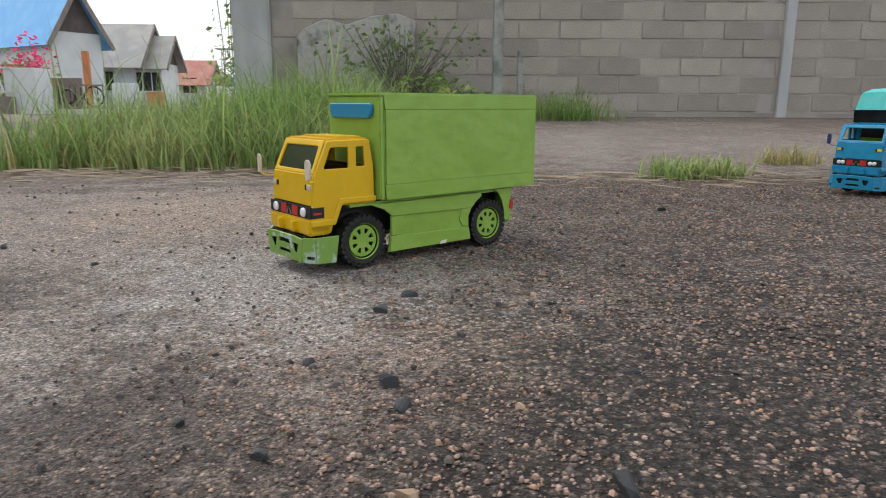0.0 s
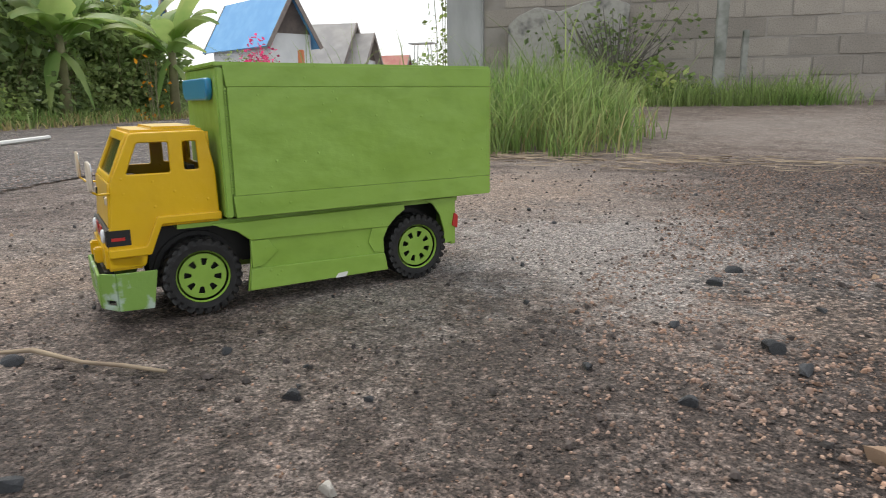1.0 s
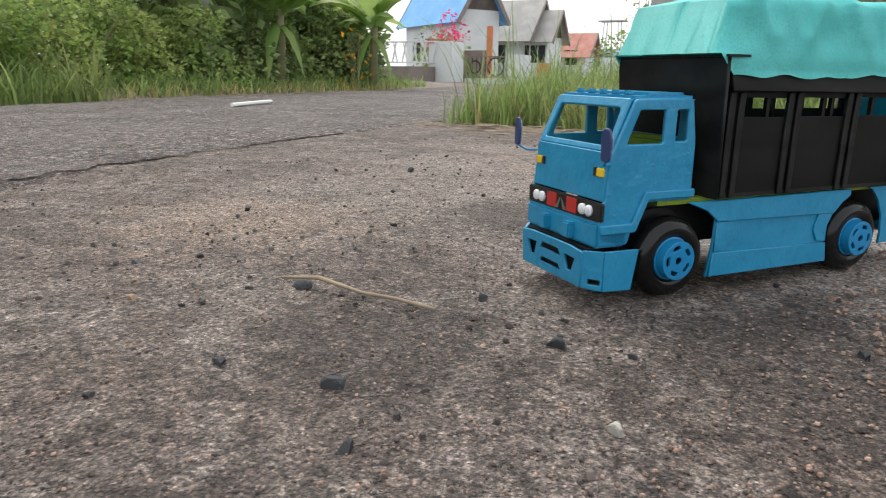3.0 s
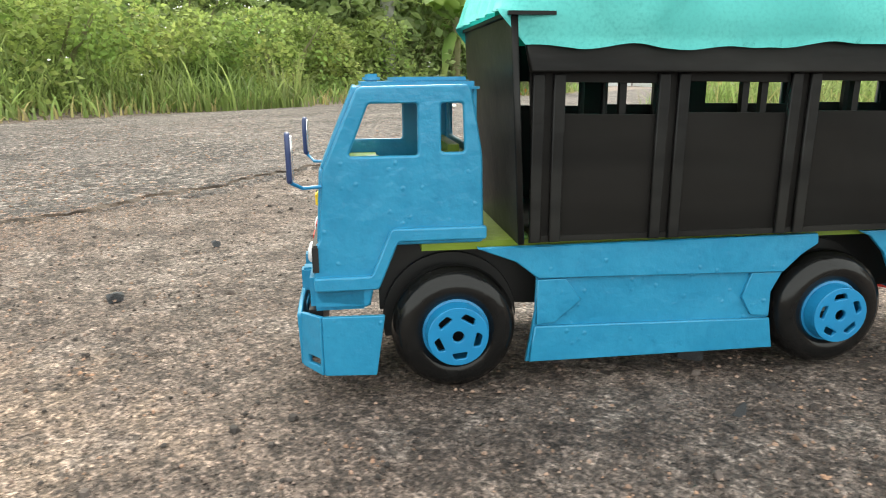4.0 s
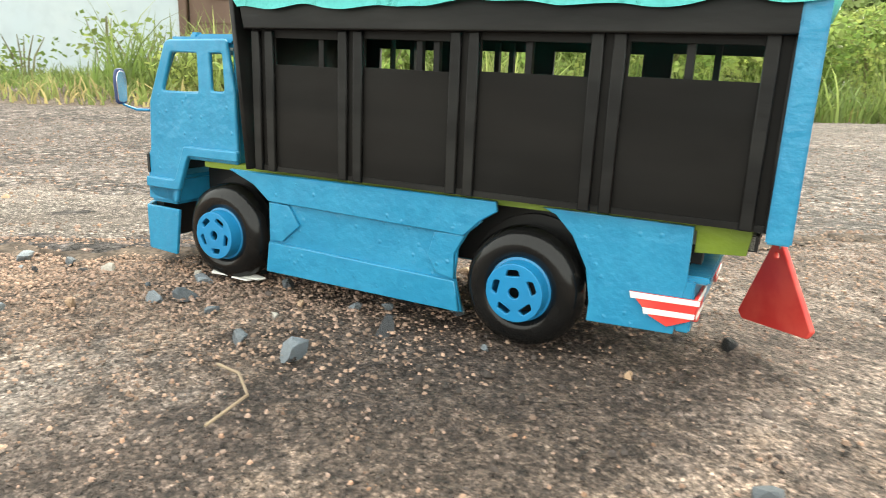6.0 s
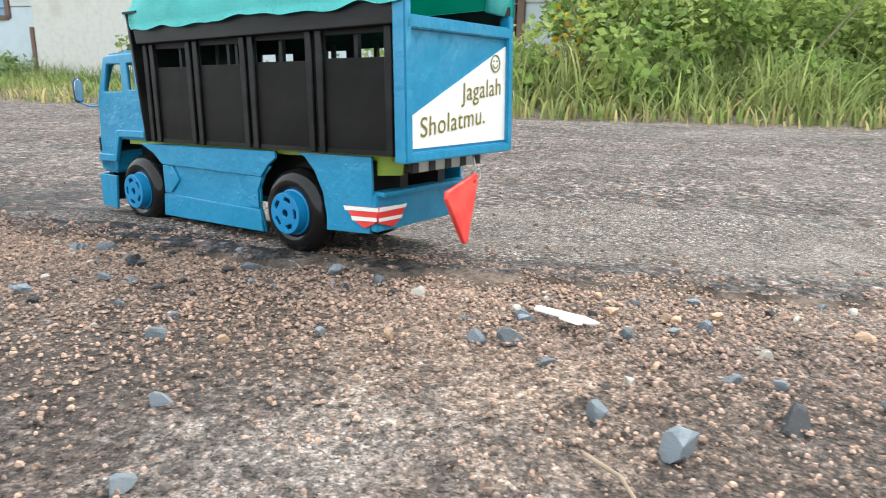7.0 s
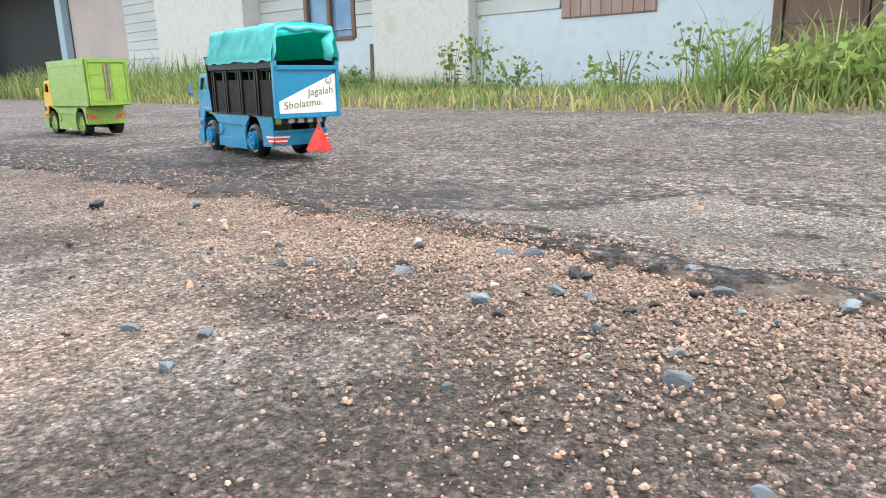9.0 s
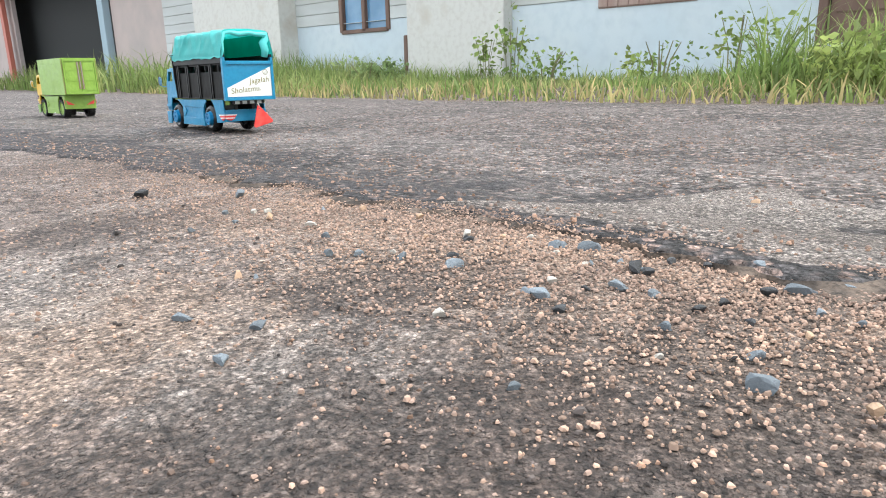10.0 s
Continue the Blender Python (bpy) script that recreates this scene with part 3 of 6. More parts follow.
def cab(root, kind):
    paint = M["blue"] if kind == "blue" else M["yellow"]
    end = 0.017 if kind == "blue" else 0.022
    win_a = rounded([(-0.061, 0.1465), (-0.0490, 0.1755), (-0.0215, 0.1755), (-0.0215, 0.1465)], 0.002)
    win_b = rounded([(-0.008, 0.148), (-0.008, 0.1755), (0.0045, 0.1755), (0.0055, 0.148)], 0.002)
    prof = rounded([(-0.083, 0.094), (-0.0795, 0.098), (-0.0765, 0.138), (-0.055, 0.185), (end - 0.008, 0.186), (end - 0.001, 0.147), (end, 0.101), (end, 0.094), (-0.037, 0.094),
                    (-0.044, 0.088), (-0.052, 0.056), (-0.083, 0.060), (-0.084, 0.074)], 0.004, 4)
    body = part("cab_side", plate(prof, [win_a, win_b], 0.004, 0.0015, side(CW - 0.002)), paint, root)
    part("cab_side", plate(prof, [win_a, win_b], 0.004, 0.0015, side(-CW + 0.002)), paint, root)
    # windscreen frame, leaning back
    h = math.hypot(0.020, 0.046)
    sl = (-0.020 / h, 0, 0.046 / h)
    fr = plate(rounded([(-CW + 0.003, 0), (CW - 0.003, 0), (CW - 0.005, h), (-CW + 0.005, h)], 0.003),
               [rounded([(-CW + 0.010, 0.006), (CW - 0.010, 0.006), (CW - 0.013, h - 0.009), (-CW + 0.013, h - 0.009)], 0.004)], 0.004, 0.0012,
               axes((0.0755, 0, 0.139), (0, 1, 0), sl))
    part("windscreen_frame", fr, paint, root)
    if kind == "green":
        part("windscreen", plate(rounded([(-CW + 0.008, 0.004), (CW - 0.008, 0.004), (CW - 0.011, h - 0.007), (-CW + 0.011, h - 0.007)], 0.003), [], 0.001, 0.0002,
                                 axes((0.0740, 0, 0.139), (0, 1, 0), sl)), M["dark_screen"], root, "dark tinted windscreen")
    # front panel between screen and grille
    h = math.hypot(0.003, 0.043)
    part("front_panel", plate(rounded([(-CW + 0.002, 0), (CW - 0.002, 0), (CW - 0.003, h), (-CW + 0.003, h)], 0.002), [], 0.004, 0.001,
                              axes((0.0790, 0, 0.0965), (0, 1, 0), (-0.003 / h, 0, 0.043 / h))), paint, root)
    bm = bmesh.new()
    box(bm, -0.015, 0.0555, -CW + 0.003, CW - 0.003, 0.180, 0.1875, bevel=0.003)
    box(bm, -0.010, 0.034, -CW + 0.012, CW - 0.012, 0.186, 0.1900, bevel=0.0018)
    part("roof", bm, paint, root)
    # rear wall of the cab, with its window
    part("cab_back", plate([(-CW + 0.004, 0.094), (CW - 0.004, 0.094), (CW - 0.006, 0.184), (-CW + 0.006, 0.184)],
                           [rounded([(-0.042, 0.150), (0.042, 0.150), (0.042, 0.175), (-0.042, 0.175)], 0.003)], 0.003, 0.0006,
                           axes((0.005 - end, 0, 0), (0, 1, 0), (0, 0, 1))), paint, root)
    # nose: lower box with lamps
    bm = bmesh.new()
    box(bm, 0.052, 0.0865, -CW, CW, 0.055, 0.0785, bevel=0.003)
    part("nose", bm, paint, root)
    part("lamp_strip", boxed(0.0795 if kind == "blue" else 0.062, 0.0842, -CW - 0.0008, CW + 0.0008, 0.0785, 0.0955, bevel=0.001), M["ink"], root, "black strip with lamps and grille")
    for s in (1, -1):
        for k, yy in enumerate((0.044, 0.034) if kind == "blue" else (0.041,)):
            r = 0.0052 if kind == "blue" else 0.0068
            bm = lathe([(r * 0.05, 0.0), (r * 0.7, 0.0), (r, -0.0012), (r, -0.0035)], 20)
            bmesh.ops.rotate(bm, verts=bm.verts, matrix=Matrix.Rotation(radians(-90), 3, "Z"))
            bmesh.ops.translate(bm, verts=bm.verts, vec=(0.0872, s * yy, 0.087))
            part("headlight", bm, M["lamp_white"], root, smooth=True)
        if kind == "green":
            part("side_lamp", boxed(0.068, 0.080, s * (CW + 0.0012) - 0.0004, s * (CW + 0.0012) + 0.0004, 0.0845, 0.0875), M["red_paint"], root)
        part("badge", boxed(0.0841, 0.0852, s * 0.0165 - 0.008, s * 0.0165 + 0.008, 0.0805, 0.0940), M["red_paint"], root, "red grille panel")
        bm = bmesh.new()
        v = [bm.verts.new(p) for p in ((0.0859, s * 0.004, 0.081), (0.0859, s * 0.0095, 0.081), (0.0859, s * 0.0015, 0.0915), (0.0859, s * 0.0005, 0.0915))]
        bm.faces.new(v)
        bmesh.ops.solidify(bm, geom=bm.faces[:], thickness=0.0006)
        part("trim_bar", bm, M["wire"], root)
        part("corner_lamp", boxed(0.0765, 0.0808, s * 0.050 - 0.0055, s * 0.050 + 0.0055, 0.118, 0.1255, bevel=0.0008),
             M["sticker_yellow"] if kind == "blue" else M["mirror_pale"], root, "yellow corner lamp" if kind == "blue" else "pale corner lamp")
        part("corner_lamp_back", boxed(0.0765, 0.0806, s * 0.0425 - 0.002, s * 0.0425 + 0.002, 0.118, 0.1255), M["ink"], root)
        part("tow_block", boxed(0.0845, 0.0935, s * 0.020 - 0.006, s * 0.020 + 0.006, 0.058, 0.073, bevel=0.0015), paint, root)
        # door step over the wheel
        lip = [(-0.0835, 0.0765), (-0.050, 0.0765), (-0.038, 0.1045), (end + 0.0015, 0.1045), (end + 0.0015, 0.0965), (-0.034, 0.0965), (-0.046, 0.068), (-0.0835, 0.068)]
        part("wheel_arch_lip", plate(rounded(lip, 0.002), [], 0.005, 0.0012, side(s * (CW + 0.0005))), paint, root)
        # mirror on a bent wire
        part("mirror_arm", tube([(0.077, s * CW, 0.130), (0.087, s * (CW + 0.004), 0.130), (0.092, s * (CW + 0.012), 0.134), (0.093, s * (CW + 0.013), 0.142)], 0.0011),
             paint if kind == "green" else M["cap_blue"], root)
        mir = plate(rounded([(-0.005, -0.014), (0.005, -0.014), (0.006, 0.006), (0.0038, 0.014), (-0.0038, 0.014), (-0.006, 0.006)], 0.004), [], 0.003, 0.001,
                    axes((0.093, s * (CW + 0.013), 0.148), (-0.1 * s, 1, 0), (0, 0, 1)))
        part("mirror", mir, M["mirror_back"] if kind == "blue" else M["mirror_pale"], root, "dark blue mirror" if kind == "blue" else "bare card mirror")
        part("mirror_face", plate(rounded([(-0.0042, -0.012), (0.0042, -0.012), (0.005, 0.006), (0.003, 0.012), (-0.003, 0.012), (-0.005, 0.006)], 0.003), [], 0.0012, 0.0003,
                                  axes((0.0912, s * (CW + 0.013), 0.148), (-0.1 * s, 1, 0), (0, 0, 1))), M["silver"], root)
    # dash and seat seen through the windows
    part("dashboard", boxed(0.040, 0.068, -CW + 0.005, CW - 0.005, 0.128, 0.137, bevel=0.002), M["green_worn"] if kind == "blue" else M["ink"], root)
    part("seat", boxed(-0.010, 0.005, -0.040, 0.040, 0.095, 0.150, bevel=0.004), M["lime"] if kind == "blue" else M["ink"], root)
    if kind == "blue":
        for k in range(5):
            part("roof_lamp", boxed(0.041, 0.050, -0.036 + k * 0.018 - 0.004, -0.036 + k * 0.018 + 0.004, 0.1865, 0.1918, bevel=0.0018), M["blue"], root)
    # bumper: front board with openings, and two cheeks
    mask = M["blue"] if kind == "blue" else M["green_worn"]
    holes = [[(-0.018, 0.040), (0.018, 0.040), (0.014, 0.046), (-0.014, 0.046)], [(-0.018, 0.026), (0.018, 0.026), (0.015, 0.031), (-0.015, 0.031)]]
    for s in (1, -1):
        holes.append([(s * a, b) for a, b in ((0.028, 0.030), (0.036, 0.030), (0.041, 0.043), (0.024, 0.044))][::s])
    part("bumper", plate(rounded([(-0.050, 0.018), (0.050, 0.018), (0.052, 0.052), (0.030, 0.054), (-0.030, 0.054), (-0.052, 0.052)], 0.002), holes, 0.003, 0.0008,
                         axes((0.0925, 0, 0), (0, 1, 0), (0.03, 0, 1))), mask, root)
    part("bumper_back", boxed(0.080, 0.0885, -0.050, 0.050, 0.022, 0.0535), M["ink"], root)
    for s in (1, -1):
        c = Vector((0.0925, s * 0.050, 0))
        e = Vector((0.0800, s * 0.0645, 0))
        d = (e - c)
        part("bumper_corner", plate(rounded([(0, 0.018), (d.length, 0.0165), (d.length, 0.0535), (0, 0.0525)], 0.001),
                                    [rounded([(0.006, 0.022), (0.017, 0.022), (0.017, 0.027), (0.006, 0.027)], 0.001)], 0.003, 0.0006, axes(c, d, (0, 0, 1))), mask, root)
        part("bumper_cheek", plate(rounded([(-0.0800, 0.0165), (-0.049, 0.0150), (-0.043, 0.053), (-0.0800, 0.0535)], 0.001), [], 0.003, 0.0006, side(s * 0.0645)), mask, root)


def skirts(root, kind):
    p = M["blue"] if kind == "blue" else M["green"]
    for s in (1, -1):
        low = [(0.044, 0.016), (0.211, 0.016), (0.2045, 0.040), (0.206, 0.058), (0.213, 0.070), (0.222, 0.078), (0.050, 0.078), (0.0495, 0.050)]
        part("skirt", plate(low, [], 0.003, 0.0006, side(s * 0.0600)), p, root)
        top = rounded([(0.012, 0.0915), (0.020, 0.088), (0.036, 0.082), (0.050, 0.071), (0.211, 0.068), (0.222, 0.079), (0.233, 0.086), (0.232, 0.0925)], 0.001)
        part("skirt_top", plate(top, [], 0.0035, 0.0008, side(s * 0.0628)), p, root)
        part("skirt_step", plate([(0.046, 0.0165), (0.2095, 0.0165), (0.2055, 0.037), (0.049, 0.040)], [], 0.003, 0.0008, side(s * 0.0626)), p, root)
        part("skirt_tab", plate([(0.050, 0.041), (0.062, 0.042), (0.078, 0.056), (0.068, 0.070), (0.050, 0.070)], [], 0.0025, 0.0006, side(s * 0.0624)), p, root)
        part("skirt_tab", plate([(0.205, 0.038), (0.192, 0.040), (0.185, 0.052), (0.190, 0.068), (0.211, 0.068), (0.2045, 0.055)], [], 0.0025, 0.0006, side(s * 0.0624)), p, root)
        rear = [(0.262, 0.0925), (0.270, 0.089), (0.2810, 0.078), (0.2905, 0.060), (0.294, 0.040), (0.2935, 0.028), (0.343, 0.030), (0.347, 0.060), (0.347, 0.0925)] \
            if kind == "blue" else [(0.262, 0.0945), (0.272, 0.089), (0.2820, 0.075), (0.288, 0.056), (0.288, 0.038), (0.303, 0.040), (0.302, 0.095)]
        part("rear_fender", plate(rear, [], 0.003, 0.0006, side(s * 0.0615)), p, root)
        part("wheel_housing", plate(circle(BASE, R_W, 0.0435, 24, -15, 195), [], 0.002, 0.0003, side(s * 0.034)), M["ink"], root)
        part("wheel_housing", plate(circle(0, R_W, 0.0435, 24, -15, 195), [], 0.002, 0.0003, side(s * 0.034)), M["ink"], root)
    bm = bmesh.new()
    for s in (1, -1):
        box(bm, -0.350 if kind == "blue" else -0.296, 0.045, s * 0.026 - 0.005, s * 0.026 + 0.005, 0.045, 0.090)
    box(bm, -0.20, -0.05, -0.024, 0.024, 0.042, 0.060)
    part("chassis", bm, M["ink"], root)
    for x in (0.0, -BASE):
        part("axle", tube([(x, -0.055, R_W), (x, 0.055, R_W)], 0.003), M["wire"], root)
    part("deck", boxed(-0.365 if kind == "blue" else -0.31, 0.02, -0.058, 0.058, 0.0895, 0.0945), M["lime"] if kind == "blue" else M["green"], root, "lime green board")


def green_truck():
    root = tagged(empty("toy_truck"), "green and yellow cardboard toy box truck driving over the concrete", "toy truck", "toy trucks")
    cab(root, "green")
    skirts(root, "green")
    g = M["green"]
    x0, x1, z0, z1 = -0.036, -0.350, 0.097, 0.248
    part("box_core", boxed(x1 + 0.004, x0 + 0.0012, -BW2 + 0.0028, BW2 - 0.0028, z0, z1 - 0.002, bevel=0.001), g, root)
    for s in (1, -1):
        part("side_panel", plate(rounded([(0.0362, 0.1195), (0.350, 0.1195), (0.350, 0.2266), (0.0362, 0.2266)], 0.001), [], 0.0034, 0.0004, side(s * (BW2 - 0.0012))), g, root)
        part("side_band", plate([(0.035, 0.2268), (0.350, 0.2268), (0.350, 0.248), (0.033, 0.248)], [], 0.0035, 0.0005, side(s * (BW2 - 0.001))), g, root)
        part("side_band", plate([(0.036, 0.097), (0.350, 0.097), (0.350, 0.1192), (0.0345, 0.1192)], [], 0.0035, 0.0005, side(s * (BW2 - 0.001))), g, root)
        # open flutes of the corrugated board, along two edges of the panel
        bm = bmesh.new()
        for k in range(30):
            z = 0.1215 + k * 0.0035
            zz = [(0.0332, z), (0.0366, z + 0.0017), (0.0332, z + 0.0034)]
            vs = [bm.verts.new((-a, s * (BW2 - 0.0008), b)) for a, b in zz] + [bm.verts.new((-a, s * (BW2 - 0.004), b)) for a, b in zz]
            bm.faces.new(vs[:3])
            bm.faces.new((vs[0], vs[1], vs[4], vs[3]))
            bm.faces.new((vs[1], vs[2], vs[5], vs[4]))
        part("flute_edge", bm, g, root)
        bm = bmesh.new()
        for k in range(41):
            z = 0.0985 + k * 0.0036
            box(bm, -0.3515, -0.3455, s * (BW2 - 0.0012) - 0.0018, s * (BW2 - 0.0012) + 0.0018, z, z + 0.0019, Matrix.Identity(4))
        part("flute_edge", bm, g, root)
        part("flute_gap", boxed(-0.3512, -0.3462, s * (BW2 - 0.002) - 0.0016, s * (BW2 - 0.002) + 0.0016, z0 + 0.002, z1 - 0.003), M["card"], root)
    part("top_panel", boxed(-0.350, -0.024, -BW2 - 0.0005, BW2 + 0.0005, z1 - 0.002, z1 + 0.0025, bevel=0.0012), g, root)
    part("front_wall", boxed(-0.034, -0.026, -BW2 + 0.001, BW2 - 0.001, z0, z1 - 0.002, bevel=0.0015), g, root)
    part("wind_deflector", plate(rounded([(-0.050, 0.214), (0.050, 0.214), (0.056, 0.222), (0.056, 0.236), (-0.056, 0.236), (-0.056, 0.222)], 0.006), [], 0.007, 0.002,
                                 axes((-0.0225, 0, 0), (0, 1, 0), (0, 0, 1))), M["blue_window"], root, "rounded blue card visor")
    # rear doors with two latch rods
    bm = bmesh.new()
    for a, b in ((-0.0655, -0.0605), (0.0605, 0.0655)):
        box(bm, -0.3545, -0.349, a, b, 0.100, 0.246)
    box(bm, -0.3545, -0.349, -0.0605, 0.0605, 0.238, 0.246)
    box(bm, -0.3545, -0.349, -0.0605, 0.0605, 0.100, 0.108)
    part("door_frame", bm, g, root)
    for s in (1, -1):
        bm = bmesh.new()
        box(bm, -0.3515, -0.348, min(s * 0.001, s * 0.060), max(s * 0.001, s * 0.060), 0.1085, 0.2375)
        for k in range(3):
            box(bm, -0.3530, -0.351, min(s * 0.014, s * 0.058), max(s * 0.014, s * 0.058), 0.113 + k * 0.042, 0.148 + k * 0.042, bevel=0.0008)
        part("rear_door", bm, g, root)
        part("latch_rod", tube([(-0.354, s * 0.007, 0.122), (-0.354, s * 0.007, 0.234)], 0.0016), M["wire"], root)
        part("latch_recess", boxed(-0.3528, -0.3505, s * 0.007 - 0.004, s * 0.007 + 0.004, 0.121, 0.235), M["card"], root)
        tl = plate([(-0.008, 0.052), (0.024, 0.056), (0.028, 0.073), (0.014, 0.066)], [], 0.002, 0.0004, axes((-0.3055, s * 0.030, 0), (0, s, 0), (0, 0, 1)))
        part("tail_lamp", tl, M["red"], root, "red tail lamp with white edge")
        part("tail_lamp_side", plate(rounded([(0.299, 0.060), (0.3065, 0.056), (0.3075, 0.072), (0.302, 0.076)], 0.002), [], 0.002, 0.0005, side(s * 0.0640)), M["red_paint"], root)
    part("rear_bumper", boxed(-0.305, -0.298, -0.0625, 0.0625, 0.036, 0.096, bevel=0.001), g, root)
    part("paint_chip", plate(rounded([(0.142, 0.0165), (0.155, 0.0165), (0.158, 0.022), (0.146, 0.0215)], 0.001), [], 0.0006, 0.0001, side(0.0645)), M["white"], root,
         "bare pale patch where paint has chipped")
    return root, add_wheels(root, "green")


def blue_truck():
    root = tagged(empty("toy_truck"), "blue toy truck with black slatted body and turquoise cover", "toy truck", "toy trucks")
    cab(root, "blue")
    skirts(root, "blue")
    x0, x1, z0, z1 = -0.046, -0.384, 0.0945, 0.212
    k = M["black"]
    slots = [(0.062, 0.118), (0.136, 0.200), (0.218, 0.286), (0.304, 0.370)]
    for s in (1, -1):
        holes = []
        for a, b in slots:
            holes.append([(a, 0.169), (b, 0.168), (b, 0.1855), (a, 0.1865)])
        part("side_board", plate([(0.046, z0), (0.384, z0), (0.386, z1), (0.040, z1)], holes, 0.002, 0.0003, side(s * (BW2 - 0.006))), M["black_panel"], root)
        part("top_rail", plate([(0.040, 0.192), (0.386, 0.190), (0.388, z1), (0.036, z1)], [], 0.005, 0.001, side(s * BW2)), k, root)
        for c in (0.052, 0.126, 0.208, 0.293, 0.378):
            for d in (-0.006, 0.006):
                part("post", plate([(c + d - 0.0035, z0), (c + d + 0.0035, z0), (c + d + 0.0035, 0.191), (c + d - 0.0035, 0.191)], [], 0.0032, 0.0008,
                                   side(s * (BW2 - 0.0036))), k, root)
        # inner slats seen through the gaps
        for c in (0.098, 0.174, 0.186, 0.246, 0.334):
            part("inner_slat", boxed(-c - 0.002, -c + 0.002, s * (BW2 - 0.011) - 0.002, s * (BW2 - 0.011) + 0.002, z0, 0.192), k, root)
    part("front_board", plate([(-BW2, z0), (BW2, z0), (BW2 + 0.004, 0.222), (-BW2 - 0.004, 0.222)], [], 0.004, 0.0008, axes((-0.043, 0, 0), (0, 1, 0), (0.06, 0, 1))), k, root)
    part("front_cap", boxed(-0.052, -0.026, -BW2 - 0.006, BW2 + 0.006, 0.2215, 0.2235), M["black"], root, "black card ledge")
    part("floor_board", boxed(-0.382, -0.048, -BW2 + 0.004, BW2 - 0.004, 0.0945, 0.098), k, root)
    # cover: three cloth faces and hanging edges, slightly slack
    bm = bmesh.new()
    prof = [(BW2 + 0.0055, 0.204), (BW2 + 0.0055, 0.222), (BW2 + 0.001, 0.246), (BW2 - 0.004, 0.270), (BW2 - 0.014, 0.2795), (0.03, 0.2815), (0.0, 0.2825)]
    prof = prof + [(-a, b) for a, b in prof[:-1]][::-1]
    nx = 90
    prof = [(a0 + (a1 - a0) * q / 3, b0 + (b1 - b0) * q / 3) for (a0, b0), (a1, b1) in zip(prof, prof[1:]) for q in range(3)] + [prof[-1]]

    def crease(x, b, sgn):
        """Sharp folds running down the sides of the cloth."""
        h = 0.0
        for cx, lean, size, wide in ((-0.075, 0.35, 0.0045, 0.016), (-0.135, -0.7, 0.006, 0.020), (-0.20, 0.5, 0.004, 0.022), (-0.27, -0.3, 0.005, 0.020), (-0.34, 0.8, 0.0045, 0.016)):
            u = x - cx - lean * (b - 0.25) * sgn
            h += size * max(0.0, 1 - abs(u) / wide) * (1 if u > 0 else 0.6)
        return h * smooth(0.206, 0.235, b)

    ring = []
    for i in range(nx + 1):
        x = -0.036 - (0.357) * i / nx
        front = max(0.0, 1 - i / 6.0)
        row = []
        for j, (a, b) in enumerate(prof):
            w = noise.noise((x * 22, a * 26, b * 22)) * 0.004 + noise.noise((x * 60, a * 50, b * 60)) * 0.0018 + crease(x, b, 1 if a > 0 else -1) + 0.003 * smooth(0.23, 0.21, b)
            sag = -0.004 * abs(math.sin(x * 38)) if b > 0.277 else 0
            edge = noise.noise((x * 35, a * 9, 3)) * 0.0045 if b < 0.207 else 0
            row.append(bm.verts.new((x, a + (w if a > 0 else -w) * (1 if b > 0.23 else 0.5) - 0.004 * front * (1 if a > 0 else -1), b + sag + edge + w * 0.4 - (0.006 * front if b > 0.265 else 0))))
        ring.append(row)
    for p, q in zip(ring, ring[1:]):
        for j in range(len(prof) - 1):
            bm.faces.new((p[j], p[j + 1], q[j + 1], q[j]))
    # front end of the cloth, tucked in
    bot = [bm.verts.new((-0.022 + 0.002 * math.sin(j * 2.0), v.co.y * 0.99, 0.2245 if 0 < j < len(prof) - 1 else 0.222)) for j, v in enumerate(ring[0])]
    for j in range(len(prof) - 1):
        bm.faces.new((ring[0][j], bot[j], bot[j + 1], ring[0][j + 1]))
    bmesh.ops.solidify(bm, geom=bm.faces[:], thickness=0.0012)
    cover = part("cover", bm, M["tarp"], root, "creased turquoise cloth cover", smooth=True)
    # gathered edge round the open back
    bm = bmesh.new()
    path = [(BW2 + 0.003, 0.206), (BW2 - 0.004, 0.225), (BW2 - 0.002, 0.245), (BW2 - 0.010, 0.268), (0.045, 0.271), (0.02, 0.266), (-0.01, 0.271), (-0.035, 0.267), (-BW2 + 0.012, 0.268),
            (-BW2 + 0.010, 0.255), (-BW2 + 0.020, 0.245), (-BW2 + 0.016, 0.225), (-BW2 + 0.018, 0.207)]
    tb = tube([(-0.39 + 0.002 * math.sin(i * 2.2), a, b) for i, (a, b) in enumerate(path)], [0.003, 0.004, 0.004, 0.006, 0.006, 0.008, 0.006, 0.007, 0.008, 0.010, 0.012, 0.011, 0.009], 8)
    part("cover_hem", tb, M["tarp"], root, smooth=True)
    # inner cloth carries the light through the cover in its colour
    part("inner_cloth", boxed(-0.100, -0.098, -BW2 + 0.006, BW2 - 0.006, 0.205, 0.274), M["tarp_in_lit"], root, "green cloth inside, coloured as if lit through the cover")
    for s in (1, -1):
        part("inner_cloth", boxed(-0.384, -0.048, s * (BW2 - 0.009) - 0.0006, s * (BW2 - 0.009) + 0.0006, 0.212, 0.268), M["tarp_in_lit"], root)
        part("hoop", tube([(-0.102, s * 0.022, 0.100), (-0.102, s * 0.022, 0.275)], 0.0022), M["ink"], root)
    # tailgate
    b = M["blue"]
    part("tailgate", boxed(-0.39, -0.384, -BW2 - 0.002, BW2 + 0.002, 0.0925, 0.194, bevel=0.001), b, root)
